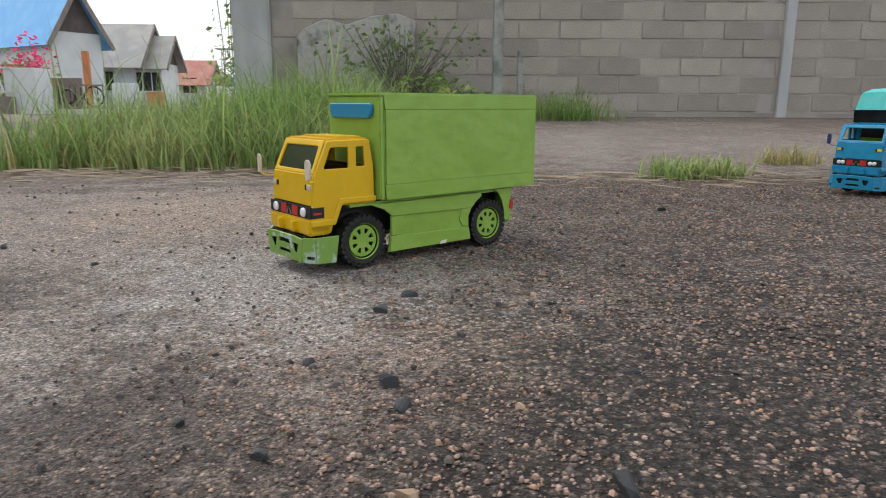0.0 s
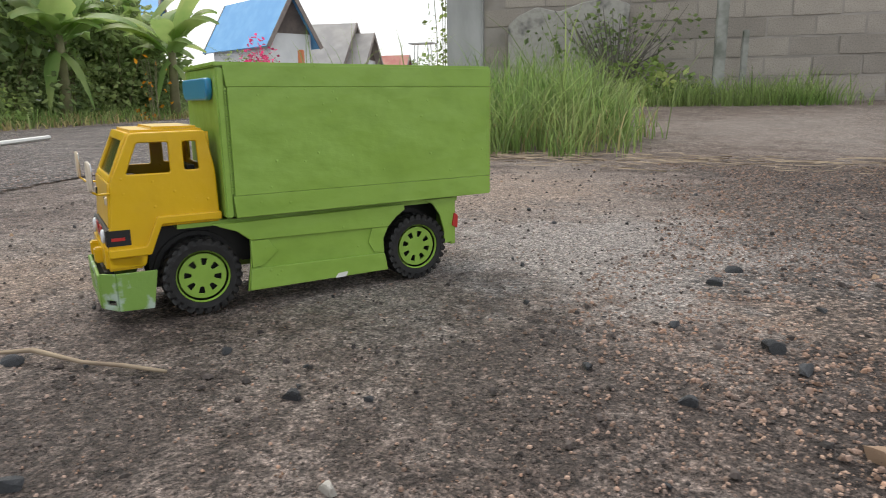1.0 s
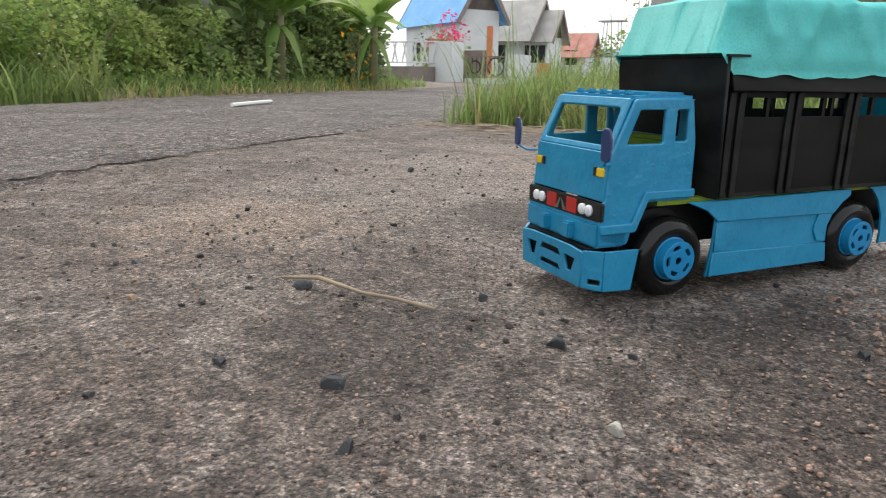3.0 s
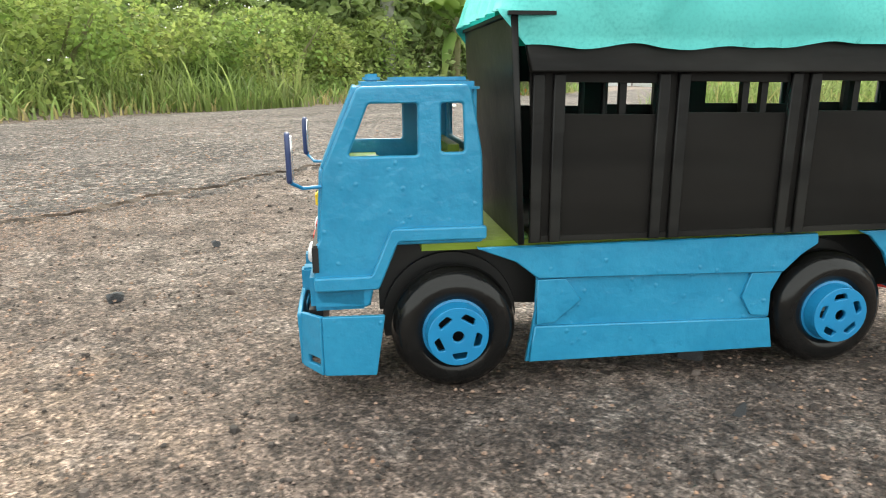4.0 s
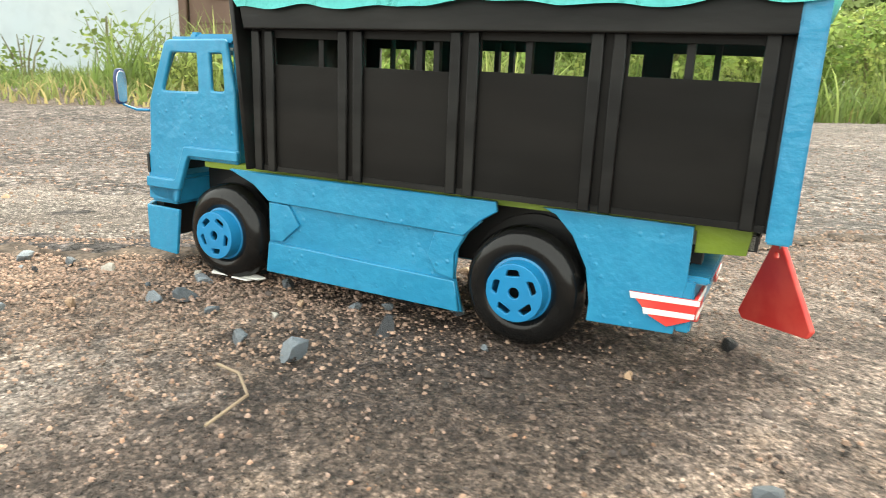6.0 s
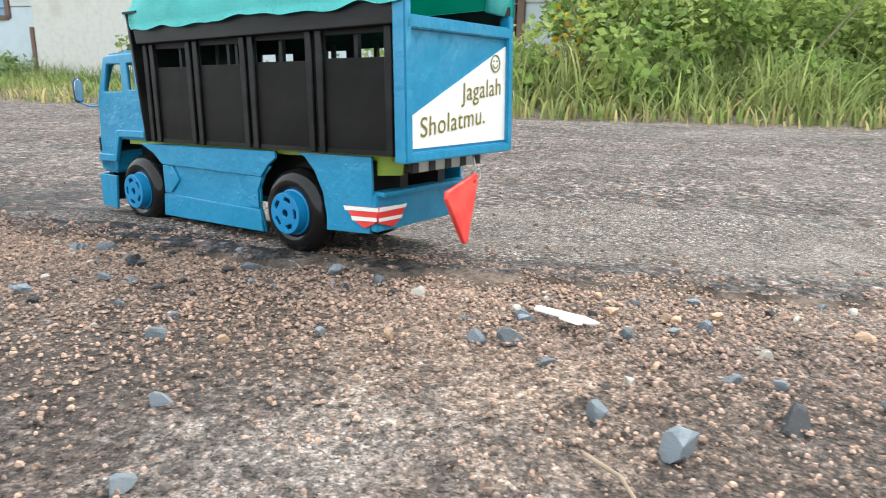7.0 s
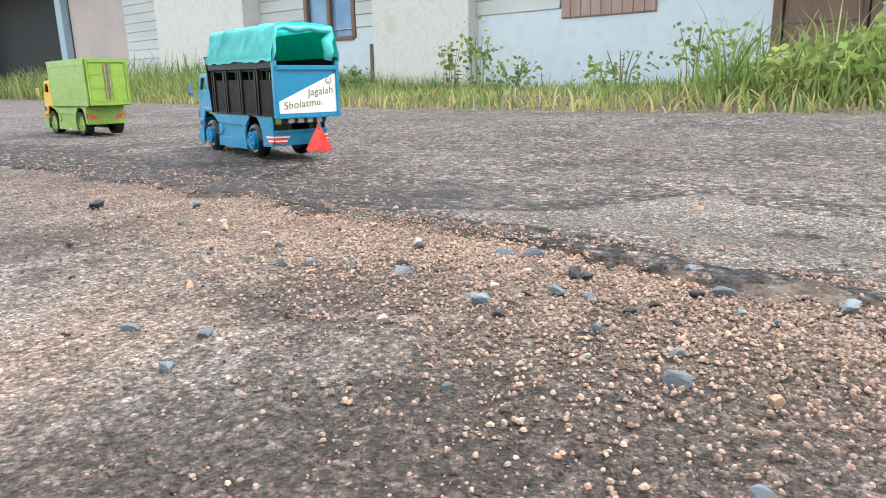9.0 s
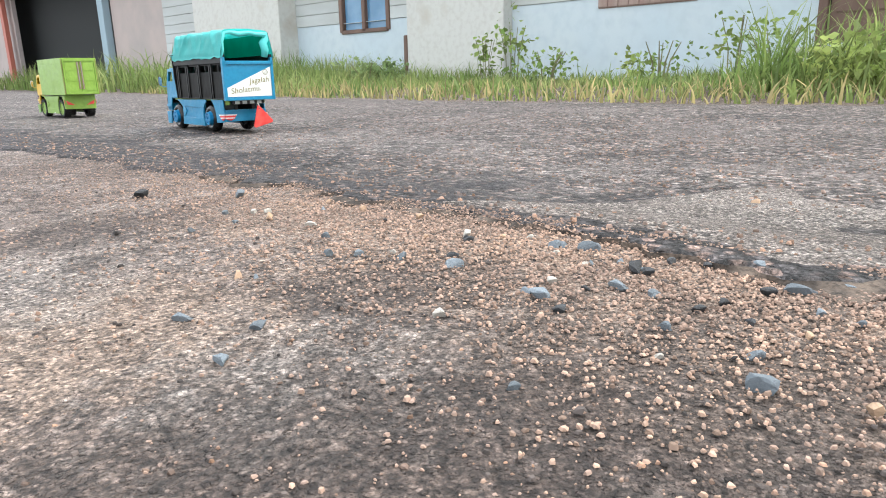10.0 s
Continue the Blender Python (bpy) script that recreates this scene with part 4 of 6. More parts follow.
    bm = bmesh.new()
    box(bm, -0.394, -0.389, -BW2 - 0.003, BW2 + 0.003, 0.187, 0.1965, bevel=0.001)
    box(bm, -0.394, -0.389, -BW2 - 0.003, BW2 + 0.003, 0.0905, 0.098, bevel=0.001)
    for s in (1, -1):
        box(bm, -0.394, -0.382, s * BW2 - 0.004, s * BW2 + 0.004, 0.0905, 0.206, bevel=0.001)
    part("tailgate_frame", bm, b, root)
    for s in (1, -1):
        part("rear_post", boxed(-0.391, -0.383, s * (BW2 - 0.001) - 0.004, s * (BW2 - 0.001) + 0.004, 0.206, 0.214), k, root)
    sign = plate([(-BW2 + 0.004, 0.1005), (BW2 - 0.004, 0.1005), (BW2 - 0.004, 0.181), (-BW2 + 0.004, 0.124)], [], 0.0008, 0.0001, axes((-0.3906, 0, 0), (0, -1, 0), (0, 0, 1)))
    sg = part("sign", sign, M["white"], root, "white paper panel with handwriting")
    for txt, u, v, size in (("Jagalah", 0.000, 0.135, 0.021), ("Sholatmu.", -0.056, 0.1085, 0.0215)):
        cu = bpy.data.curves.new("writing", "FONT")
        cu.body, cu.size, cu.shear, cu.offset, cu.extrude = txt, size, 0.12, 0.0, 0.0001
        cu.space_character = 1.06
        ob = new("writing", cu)
        me = bpy.data.meshes.new_from_object(ob.evaluated_get(bpy.context.evaluated_depsgraph_get()))
        bpy.data.objects.remove(ob)
        me.transform(axes((-0.3914, -u, v), (0, -1, 0), (0, 0, 1)) @ pose(0, 0, 0, 0, 0, 5))
        link_mesh("writing", me, M["ink_yellow"], sg)
    face = plate(circle(0.050, 0.166, 0.0075, 28), [circle(0.050, 0.166, 0.0064, 28)], 0.0004, 0.0001, axes((-0.3914, 0, 0), (0, -1, 0), (0, 0, 1)))
    part("smile_ring", face, M["ink_yellow"], sg)
    part("smile_mouth", plate(circle(0.050, 0.166, 0.0042, 12, 200, 340) + circle(0.050, 0.167, 0.0042, 12, 340, 200), [], 0.0004, 0.0001,
                              axes((-0.3914, 0, 0), (0, -1, 0), (0, 0, 1))), M["ink_yellow"], sg)
    for e in (0.0475, 0.0525):
        part("smile_eye", plate(circle(e, 0.168, 0.0009, 8), [], 0.0004, 0.0001, axes((-0.3914, 0, 0), (0, -1, 0), (0, 0, 1))), M["ink_yellow"], sg)
    # rear bumper, tail lamps and mud flap
    part("rear_bumper", boxed(-0.3515, -0.3435, -0.0625, 0.0625, 0.032, 0.062, bevel=0.001), b, root)
    part("rear_step", boxed(-0.3585, -0.3435, -0.0600, 0.0600, 0.0605, 0.0645, bevel=0.001), b, root)
    for s in (1, -1):
        part("tail_lamp", plate([(0.3175, 0.0515), (0.3555, 0.0525), (0.3515, 0.040), (0.3395, 0.0345), (0.3295, 0.039)], [], 0.002, 0.0004, side(s * 0.0642)), M["red"], root,
             "red tail lamp with white stripes")
        for q in ((0.3175, 0.0515, 0.3555, 0.0525), (0.3255, 0.0435, 0.3535, 0.0445)):
            part("tail_stripe", plate([(q[0] + 0.001, q[1] - 0.0035), (q[2], q[3] - 0.003), (q[2], q[3]), (q[0], q[1])], [], 0.0006, 0.0001, side(s * 0.0655)), M["white"], root)
        part("tail_lamp_rear", plate([(0.028, 0.0515), (0.0635, 0.0525), (0.0635, 0.040), (0.046, 0.0345), (0.036, 0.040)], [], 0.002, 0.0004,
                                     axes((-0.3530, 0, 0), (0, s, 0), (0, 0, 1))), M["red"], root, "red tail lamp with white stripes")
        part("tail_stripe", plate([(0.030, 0.0488), (0.0635, 0.049), (0.0635, 0.0525), (0.028, 0.0518)], [], 0.0006, 0.0001, axes((-0.3543, 0, 0), (0, s, 0), (0, 0, 1))), M["white"], root)
        part("tail_stripe", plate([(0.036, 0.0405), (0.0635, 0.041), (0.0635, 0.044), (0.034, 0.0432)], [], 0.0006, 0.0001, axes((-0.3543, 0, 0), (0, s, 0), (0, 0, 1))), M["white"], root)
    part("rear_beam", boxed(-0.378, -0.344, -0.050, 0.050, 0.080, 0.0895, bevel=0.001), M["wire"], root, "grey striped rear beam")
    for q in range(5):
        part("beam_stripe", boxed(-0.3788, -0.3655, -0.046 + q * 0.022, -0.038 + q * 0.022, 0.0803, 0.0892), M["ink"], root)
    part("side_panel", plate([(0.348, 0.077), (0.374, 0.079), (0.376, 0.094), (0.348, 0.094)], [], 0.002, 0.0004, side(0.0560)), M["lime"], root)
    flap = part("mud_flap", plate(rounded([(-0.003, 0.004), (0.003, 0.004), (0.031, -0.047), (0.027, -0.052), (-0.027, -0.052), (-0.031, -0.047)], 0.0015), [circle(0, -0.005, 0.0018, 12)], 0.004, 0.0012,
                                  axes((0, 0, 0), (0, 1, 0), (0, 0, 1))), M["red"], root, "red plastic triangle hung on a wire")
    part("flap_ring", tube([(0, 0.002, -0.004), (0.003, 0.003, 0.004), (0, 0.0, 0.012), (-0.003, -0.003, 0.004), (0, -0.002, -0.004)], 0.0009), M["wire"], flap)
    part("flap_wire", tube([(-0.384, -0.026, 0.092), (-0.388, -0.024, 0.080), (-0.387, -0.022, 0.071)], 0.0008), M["wire"], root)
    return root, add_wheels(root, "blue"), flap

green, green_wheels = green_truck()
blue, blue_wheels, flap = blue_truck()


# ---- plants ----
def leafy(name, colors, rough=0.55, scale=3.0):
    """Leaf surface: light passes a little, tone differs from leaf to leaf."""
    m = mat(name, colors[0], rough, second=colors[1], scale=scale, island=0.45, spec=0.3)
    b = m.node_tree.nodes["Principled BSDF"]
    b.inputs["Subsurface Weight"].default_value = 0.0
    n, l = m.node_tree.nodes, m.node_tree.links
    tr = n.new("ShaderNodeBsdfTranslucent")
    src = b.inputs["Base Color"].links[0].from_socket
    l.new(src, tr.inputs["Color"])
    mx = n.new("ShaderNodeMixShader")
    mx.inputs["Fac"].default_value = 0.52
    l.new(b.outputs["BSDF"], mx.inputs[1])
    l.new(tr.outputs["BSDF"], mx.inputs[2])
    l.new(mx.outputs["Shader"], n["Material Output"].inputs["Surface"])
    return m


M["grass"] = leafy("grass_blade", ((0.19, 0.30, 0.08), (0.36, 0.42, 0.17)), scale=1.5)
M["grass_verge"] = leafy("verge_grass", ((0.18, 0.26, 0.075), (0.33, 0.36, 0.14)), scale=1.1)
M["grass_dry"] = leafy("dry_grass", ((0.46, 0.38, 0.19), (0.36, 0.33, 0.13)))
M["leaf"] = leafy("leaf", ((0.22, 0.33, 0.09), (0.40, 0.45, 0.15)), scale=1.3)
M["leaf_dark"] = leafy("dark_leaf", ((0.21, 0.29, 0.12), (0.36, 0.43, 0.17)), scale=0.8)
M["banana"] = leafy("banana_leaf", ((0.24, 0.38, 0.11), (0.42, 0.50, 0.18)), 0.45, scale=2.0)
M["stem"] = mat("stem", (0.24, 0.23, 0.12), 0.8, second=(0.16, 0.15, 0.08), scale=8, bump=0.4)
M["twig"] = mat("twig", (0.13, 0.115, 0.10), 0.85, second=(0.2, 0.18, 0.16), scale=15)
M["pink"] = leafy("pink_petal", ((0.62, 0.05, 0.16), (0.7, 0.12, 0.25)))
M["orange"] = leafy("orange_petal", ((0.75, 0.28, 0.02), (0.8, 0.4, 0.03)))
M["yellow_leaf"] = leafy("yellow_petal", ((0.72, 0.45, 0.02), (0.65, 0.45, 0.05)))
M["bark_pale"] = mat("pale_bark", (0.36, 0.36, 0.33), 0.85, second=(0.17, 0.18, 0.15), scale=9, bump=0.5, bump_scale=30)
M["straw"] = mat("straw", (0.36, 0.28, 0.19), 0.8, second=(0.23, 0.17, 0.12), scale=20)


def raw_mesh(name, verts, faces, material, parent=None, label="", smooth_=False):
    me = bpy.data.meshes.new(name)
    me.from_pydata(verts, [], faces)
    if smooth_:
        me.shade_smooth()
    return link_mesh(name, me, material, parent, label)


def blades(spots, rnd, width=0.005, seg=4):
    """Bent grass blades: spots of (x, y, z, height)."""
    vs, fs = [], []
    for x, y, z, h in spots:
        a = rnd.uniform(0, 2 * math.pi)
        c, s = math.cos(a), math.sin(a)
        bend = rnd.uniform(0.15, 1.0) * h * rnd.uniform(0.7, 1.3)
        w = width * rnd.uniform(0.6, 1.5)
        b = len(vs)
        for k in range(seg):
            t = k / seg
            d = bend * t * t
            zz = z + h * (t - 0.22 * t * t * bend / h)
            ww = w * (1 - t * 0.75)
            vs.append((x + c * d - s * ww, y + s * d + c * ww, zz))
            vs.append((x + c * d + s * ww, y + s * d - c * ww, zz))
        vs.append((x + c * bend, y + s * bend, z + h * (1 - 0.30 * bend / h)))
        for k in range(seg - 1):
            fs.append((b + 2 * k, b + 2 * k + 1, b + 2 * k + 3, b + 2 * k + 2))
        fs.append((b + 2 * seg - 2, b + 2 * seg - 1, b + 2 * seg))
    return vs, fs


def grass_patch(label, inside, n, box_, height, width=0.005, seed=1, material="grass", name="grass"):
    """n blades over the box, kept where inside(x, y) gives a share; height(x, y) in metres."""
    rnd = random.Random(seed)
    spots = []
    x0, x1, y0, y1 = box_
    tries = 0
    while len(spots) < n and tries < n * 12:
        tries += 1
        x, y = rnd.uniform(x0, x1), rnd.uniform(y0, y1)
        if rnd.random() < inside(x, y):
            spots.append((x, y, ground_z(x, y) - 0.005, height(x, y) * rnd.choice((rnd.uniform(0.3, 0.8), rnd.uniform(0.6, 1.25)))))
    vs, fs = blades(spots, rnd, width)
    return tagged(raw_mesh(name, vs, fs, M[material]), label, "grass", kind="stuff")


def clump_noise(x, y, s, k=0):
    return 0.5 + 0.5 * noise.noise((x * s, y * s, k))


def strip_share(x, y):
    e = road_edge(y) + 0.06
    front = 2.24 + 0.07 * noise.noise((x * 4, 1, 0))
    if x < e or y < front:
        return 0.0
    right = -0.12 - 0.14 * noise.noise((y * 3, 2, 0)) if y < 3.3 else (1.25 if y > 4.3 else -0.2)
    k = smooth(0.12, -0.38, x - right) if y < 4.3 else smooth(0.0, -0.5, x - right)
    tuft = smooth(0.30, 0.62, clump_noise(x, y, 5.5, 9))
    return k * (0.35 + 0.65 * tuft) * smooth(-0.02, 0.22, y - front + 0.12 * noise.noise((x * 9, 3, 0)))


def strip_height(x, y):
    near = (0.25 + 0.22 * clump_noise(x, y, 1.8, 3)) * (0.45 + 0.55 * smooth(0.05, -0.45, x)) * (0.65 + 0.6 * clump_noise(x, y, 8, 4))
    if y > 4.2:
        return 0.20 * (0.5 + clump_noise(x, y, 2, 5))
    return near * (0.45 + 0.55 * smooth(2.22, 2.5, y)) * (0.75 + 0.35 * smooth(-1.3, -0.3, x))


grass_patch("tall green grass growing at the edge of the yard", strip_share, 13000, (-2.0, 1.3, 2.2, 4.95), strip_height, 0.0034, 2)
grass_patch("tall single stalks standing out of the grass", lambda x, y: strip_share(x, y) * smooth(0.5, 0.7, clump_noise(x, y, 3.0, 12)), 260, (-1.9, 0.1, 2.3, 3.2), lambda x, y: 0.52, 0.0034, 23)
grass_patch("dry bent grass stalks among green grass", strip_share, 700, (-2.0, 0.0, 2.2, 3.2), lambda x, y: 0.2, 0.003, 3, "grass_dry", "dry_grass")


def verge_share(x, y):
    e = far_edge(y)
    return 1.0 if x < e - 0.02 - 0.10 * clump_noise(x, y, 3) else 0.0


def verge_height(x, y):
    d = far_edge(y) - x
    k = clump_noise(x, y, 2.6, 2)
    h = 0.04 + 0.30 * k * k * clump_noise(x, y, 7.0, 8) * 1.6
    if y < -4.4:
        h += 0.30 * smooth(-4.4, -8.0, y)
    if y > -2.6:
        h += 0.20 * smooth(-2.6, -1.0, y)
    if -4.5 < y < -3.2:
        h *= 0.75
    return h * (0.4 + 0.6 * smooth(0.0, 0.5, d))


grass_patch("uneven green grass on the far verge of the lane", verge_share, 17000, (-6.9, -3.5, -10, 0.5), verge_height, 0.006, 4, "grass_verge")
grass_patch("tall pale grass on the far verge of the lane", verge_share, 4500, (-9.0, -4.6, -22, -9), lambda x, y: 0.55, 0.012, 5, "grass_verge")
grass_patch("low green grass on the far verge of the lane", verge_share, 7000, (-6.9, -3.6, 0.4, 9), lambda x, y: 0.13 + 0.1 * clump_noise(x, y, 1.5), 0.007, 6)
grass_patch("tall green grass among the bushes by the lane", lambda x, y: smooth(0.35, 0.6, clump_noise(x, y, 3.5, 6)), 4200, (-5.3, -4.15, -1.9, 2.5),
            lambda x, y: 0.18 + 0.36 * clump_noise(x, y, 2.2, 4), 0.006, 14, "grass_verge")
grass_patch("dry yellow grass along the lane", lambda x, y: 1.0 if 0.0 < far_edge(y) - x < 0.4 + 0.3 * clump_noise(x, y, 1.2) else 0, 2600, (-5.6, -3.5, -9, 8),
            lambda x, y: 0.12, 0.006, 7, "grass_dry", "dry_grass")


def foliage(n, cx, cy, cz, rx, ry, rz, leaf, rnd, lumps=7, floor=0.0):
    """Leaves in a lumpy crown: small kites, denser on the outside of several lobes."""
    lobes = [(cx + rx * 0.65 * rnd.uniform(-1, 1), cy + ry * 0.65 * rnd.uniform(-1, 1), cz + rz * 0.6 * rnd.uniform(-1, 1), rnd.uniform(0.35, 0.6)) for _ in range(lumps)]
    vs, fs = [], []
    for _ in range(n):
        lx, ly, lz, k = rnd.choice(lobes)
        d = Vector((rnd.gauss(0, 1), rnd.gauss(0, 1), rnd.gauss(0, 1))).normalized()
        r = rnd.uniform(0.45, 1.08) ** 0.6
        p = Vector((lx + d.x * rx * k * r, ly + d.y * ry * k * r, lz + d.z * rz * k * r))
        if p.z < floor:
            p.z = floor + rnd.uniform(0, 0.1) * rz
        s = leaf * rnd.uniform(0.55, 1.35)
        ax = (d * 0.6 + Vector((rnd.uniform(-1, 1), rnd.uniform(-1, 1), rnd.uniform(-0.9, 0.5)))).normalized()
        sd = ax.cross(Vector((rnd.uniform(-1, 1), rnd.uniform(-1, 1), rnd.uniform(-1, 1)))).normalized()
        up = ax.cross(sd)
        b = len(vs)
        vs += [p, p + ax * s * 0.5 + sd * s * 0.32 + up * s * 0.08, p + ax * s, p + ax * s * 0.5 - sd * s * 0.32 + up * s * 0.08]
        fs += [(b, b + 1, b + 2), (b, b + 2, b + 3)]
    return vs, fs


def bush(x, y, r, h, n, leaf, label, seed, material="leaf", name="bush", ry=None):
    rnd = random.Random(seed)
    root = tagged(empty(name), label, "bush", "bushes by the lane")
    z = ground_z(x, y)
    root.location = (x, y, z)
    vs, fs = foliage(n, 0, 0, h * 0.5, r, ry or r, h * 0.62, leaf, rnd, 9, 0.02)
    raw_mesh("leaves", vs, fs, M[material], root)
    for k in range(5):
        a = rnd.uniform(0, 6.28)
        part("branch", tube([(0.05 * math.cos(a), 0.05 * math.sin(a), -0.02), (r * 0.3 * math.cos(a), r * 0.3 * math.sin(a), h * 0.45), (r * 0.6 * math.cos(a), r * 0.6 * math.sin(a), h * 0.85)],
                            [min(0.02, r * 0.03), min(0.014, r * 0.02), 0.003], 6), M["stem"], root)
    return root


for i, (x, y, r, h, n) in enumerate(((-4.75, -0.75, 0.55, 0.62, 2600), (-4.9, 0.15, 0.65, 0.66, 2800), (-4.95, 1.15, 0.65, 0.60, 2600), (-5.2, 2.1, 0.7, 0.62, 2600), (-5.45, 3.1, 0.7, 0.66, 2600),
                                     (-5.7, 4.1, 0.75, 0.72, 2600), (-5.6, -0.3, 0.9, 1.0, 2600), (-5.9, 1.0, 1.0, 1.0, 2600), (-6.3, 2.6, 1.0, 1.05, 2400))):
    bush(x, y, r, h, int(n * 2.1), 0.045, "low leafy green bush beside the lane", 20 + i)
for i, (x, y, r, h, n) in enumerate(((-6.9, 0.0, 1.3, 2.2, 4200), (-7.2, 1.8, 1.4, 2.6, 4200), (-7.4, 3.8, 1.4, 2.9, 4600), (-7.2, 5.6, 1.2, 2.9, 3800), (-7.6, 7.6, 1.5, 2.6, 4600), (-8.0, 8.8, 1.0, 1.5, 3400),
                                     (-8.6, -0.2, 1.6, 3.0, 3600), (-9.0, 2.6, 1.8, 3.4, 4200), (-9.2, 5.4, 1.8, 3.6, 4200), (-8.9, 7.4, 1.3, 3.3, 3600), (-6.5, 4.6, 1.0, 1.7, 3600), (-6.4, 6.9, 0.8, 1.2, 2600))):
    t = bush(x, y, r, h, n, 0.13, "dark dense shrub standing behind the bushes", 40 + i, "leaf_dark", "shrub")
b = bush(-4.65, -0.95, 0.12, 0.55, 90, 0.05, "slender bush with yellow flowers by the lane", 61, "yellow_leaf", "flowering_bush")
bush(-4.35, -0.55, 0.30, 0.34, 900, 0.055, "small green weed bush at the lane's edge", 62)
bush(-4.4, -1.3, 0.35, 0.26, 900, 0.055, "small green weed bush at the lane's edge", 63)
bush(-5.3, -5.75, 0.28, 0.26, 500, 0.05, "dark low bush by the house wall", 64, "leaf_dark")


def banana_plant(x, y, h, seed, label):
    rnd = random.Random(seed)
    root = tagged(empty("banana_plant"), label, "plant", "banana plants")
    root.location = (x, y, ground_z(x, y))
    part("trunk", tube([(0, 0, -0.03), (0.01, 0.01, h * 0.4), (0.03, 0, h * 0.75)], [0.06, 0.05, 0.035], 12), M["stem"], root, smooth=True)
    for k in range(15):
        a = k * 2.4 + rnd.uniform(-0.3, 0.3)
        hang = k < 3
        L = rnd.uniform(0.5, 0.7) if hang else rnd.uniform(0.75, 1.25)
        rise = rnd.uniform(0.1, 0.4) if hang else rnd.uniform(0.35, 1.45)
        vs, fs = [], []
        n = 11
        for i in range(n + 1):
            t = i / n
            out = L * t * (0.80 - 0.25 * rise) * (0.7 if hang else 1.15)
            z = h * (0.52 + 0.015 * k) + L * (rise * t - ((1.0 if hang else 0.34) + 0.36 * rise) * t * t)
            w = (0.10 if hang else 0.15) * L * max(0.05, math.sin(math.pi * min(1, 0.12 + t * 0.9))) ** 0.7 * (0.15 if t < 0.12 else 1)
            j = rnd.uniform(0.85, 1.1)
            c, s = math.cos(a), math.sin(a)
            for q, dz in ((-1, -0.25), (-0.5, -0.06), (0, 0.0), (0.5, -0.06), (1, -0.25)):
                vs.append((c * out - s * w * q * j, s * out + c * w * q * j, z + dz * w + (0.02 if q == 0 else 0)))
        for i in range(n):
            for q in range(4):
                b_ = i * 5 + q
                fs.append((b_, b_ + 1, b_ + 6, b_ + 5))
        raw_mesh("leaf", vs, fs, M["banana"], root, smooth_=True)
    return root


banana_plant(-5.55, 5.45, 1.15, 5, "tall banana plant with broad arching leaves")
banana_plant(-5.3, 6.8, 1.15, 9, "banana plant with broad pale green leaves")
banana_plant(-6.2, 6.2, 1.45, 12, "tall banana plant behind the others")
banana_plant(-6.6, 5.0, 1.7, 15, "tall banana plant behind the others")
banana_plant(-6.3, 7.6, 1.3, 17, "banana plant with broad green leaves")
for i, (x, y) in enumerate(((-6.1, 5.3), (-6.1, 6.9), (-6.8, 7.9))):
    bush(x, y, 0.8, 0.9, 2600, 0.07, "leafy undergrowth below the banana plants", 140 + i, "leaf_dark")
tree = tagged(empty("tree"), "pale slim tree overgrown with creepers", "tree")
part("trunk", tube([(-5.75, 4.62, -0.03), (-5.74, 4.64, 0.7), (-5.80, 4.66, 1.6), (-5.78, 4.7, 2.4)], [0.085, 0.075, 0.07, 0.06], 12), M["bark_pale"], tree, smooth=True)
vs, fs = foliage(1500, -5.85, 4.7, 2.3, 0.8, 0.8, 0.7, 0.10, random.Random(77), 8, 0.0)
raw_mesh("crown", vs, fs, M["leaf_dark"], tree)
bush(-5.1, 6.2, 0.16, 0.75, 26, 0.065, "small bush with orange flowers", 71, "orange", "flowering_bush")

# low weeds, straw and rubble on the yard
rnd = random.Random(8)
grass_patch("small patch of low green weeds in the yard", lambda x, y: max(0.0, 1 - ((x - 0.84) / 0.2) ** 2 - ((y - 2.2) / 0.10) ** 2), 650, (0.6, 1.1, 2.05, 2.4), lambda x, y: 0.085, 0.0035, 9)
grass_patch("small tuft of dry weeds in the yard", lambda x, y: max(0.0, 1 - ((x - 1.35) / 0.15) ** 2 - ((y - 2.6) / 0.1) ** 2), 160, (1.1, 1.6, 2.4, 2.8), lambda x, y: 0.09, 0.003, 10, "grass_dry", "dry_grass")
vs, fs = [], []
for _ in range(520):
    x = rnd.uniform(-1.7, 1.5)
    y = 2.2 + rnd.gauss(0, 0.10) * (1 + noise.noise((x * 2.2, 8, 0))) + 0.03 * noise.noise((x * 3, 0, 0)) - (0.06 if x > -0.2 else 0)
    a = rnd.gauss(0, 0.8)
    l_, w_, z_ = rnd.uniform(0.01, 0.08), rnd.uniform(0.0008, 0.002), ground_z(x, y) + rnd.uniform(0.003, 0.016)
    c, s = math.cos(a) * l_, math.sin(a) * l_
    b0 = len(vs)
    vs += [(x - c, y - s - w_, z_), (x + c, y + s - w_, z_ + rnd.uniform(-0.004, 0.004)), (x + c, y + s + w_, z_), (x - c, y - s + w_, z_ + 0.002)]
    fs.append((b0, b0 + 1, b0 + 2, b0 + 3))
tagged(raw_mesh("straw", vs, fs, M["straw"]), "dry straw lying along the edge of the yard", "straw", kind="stuff")


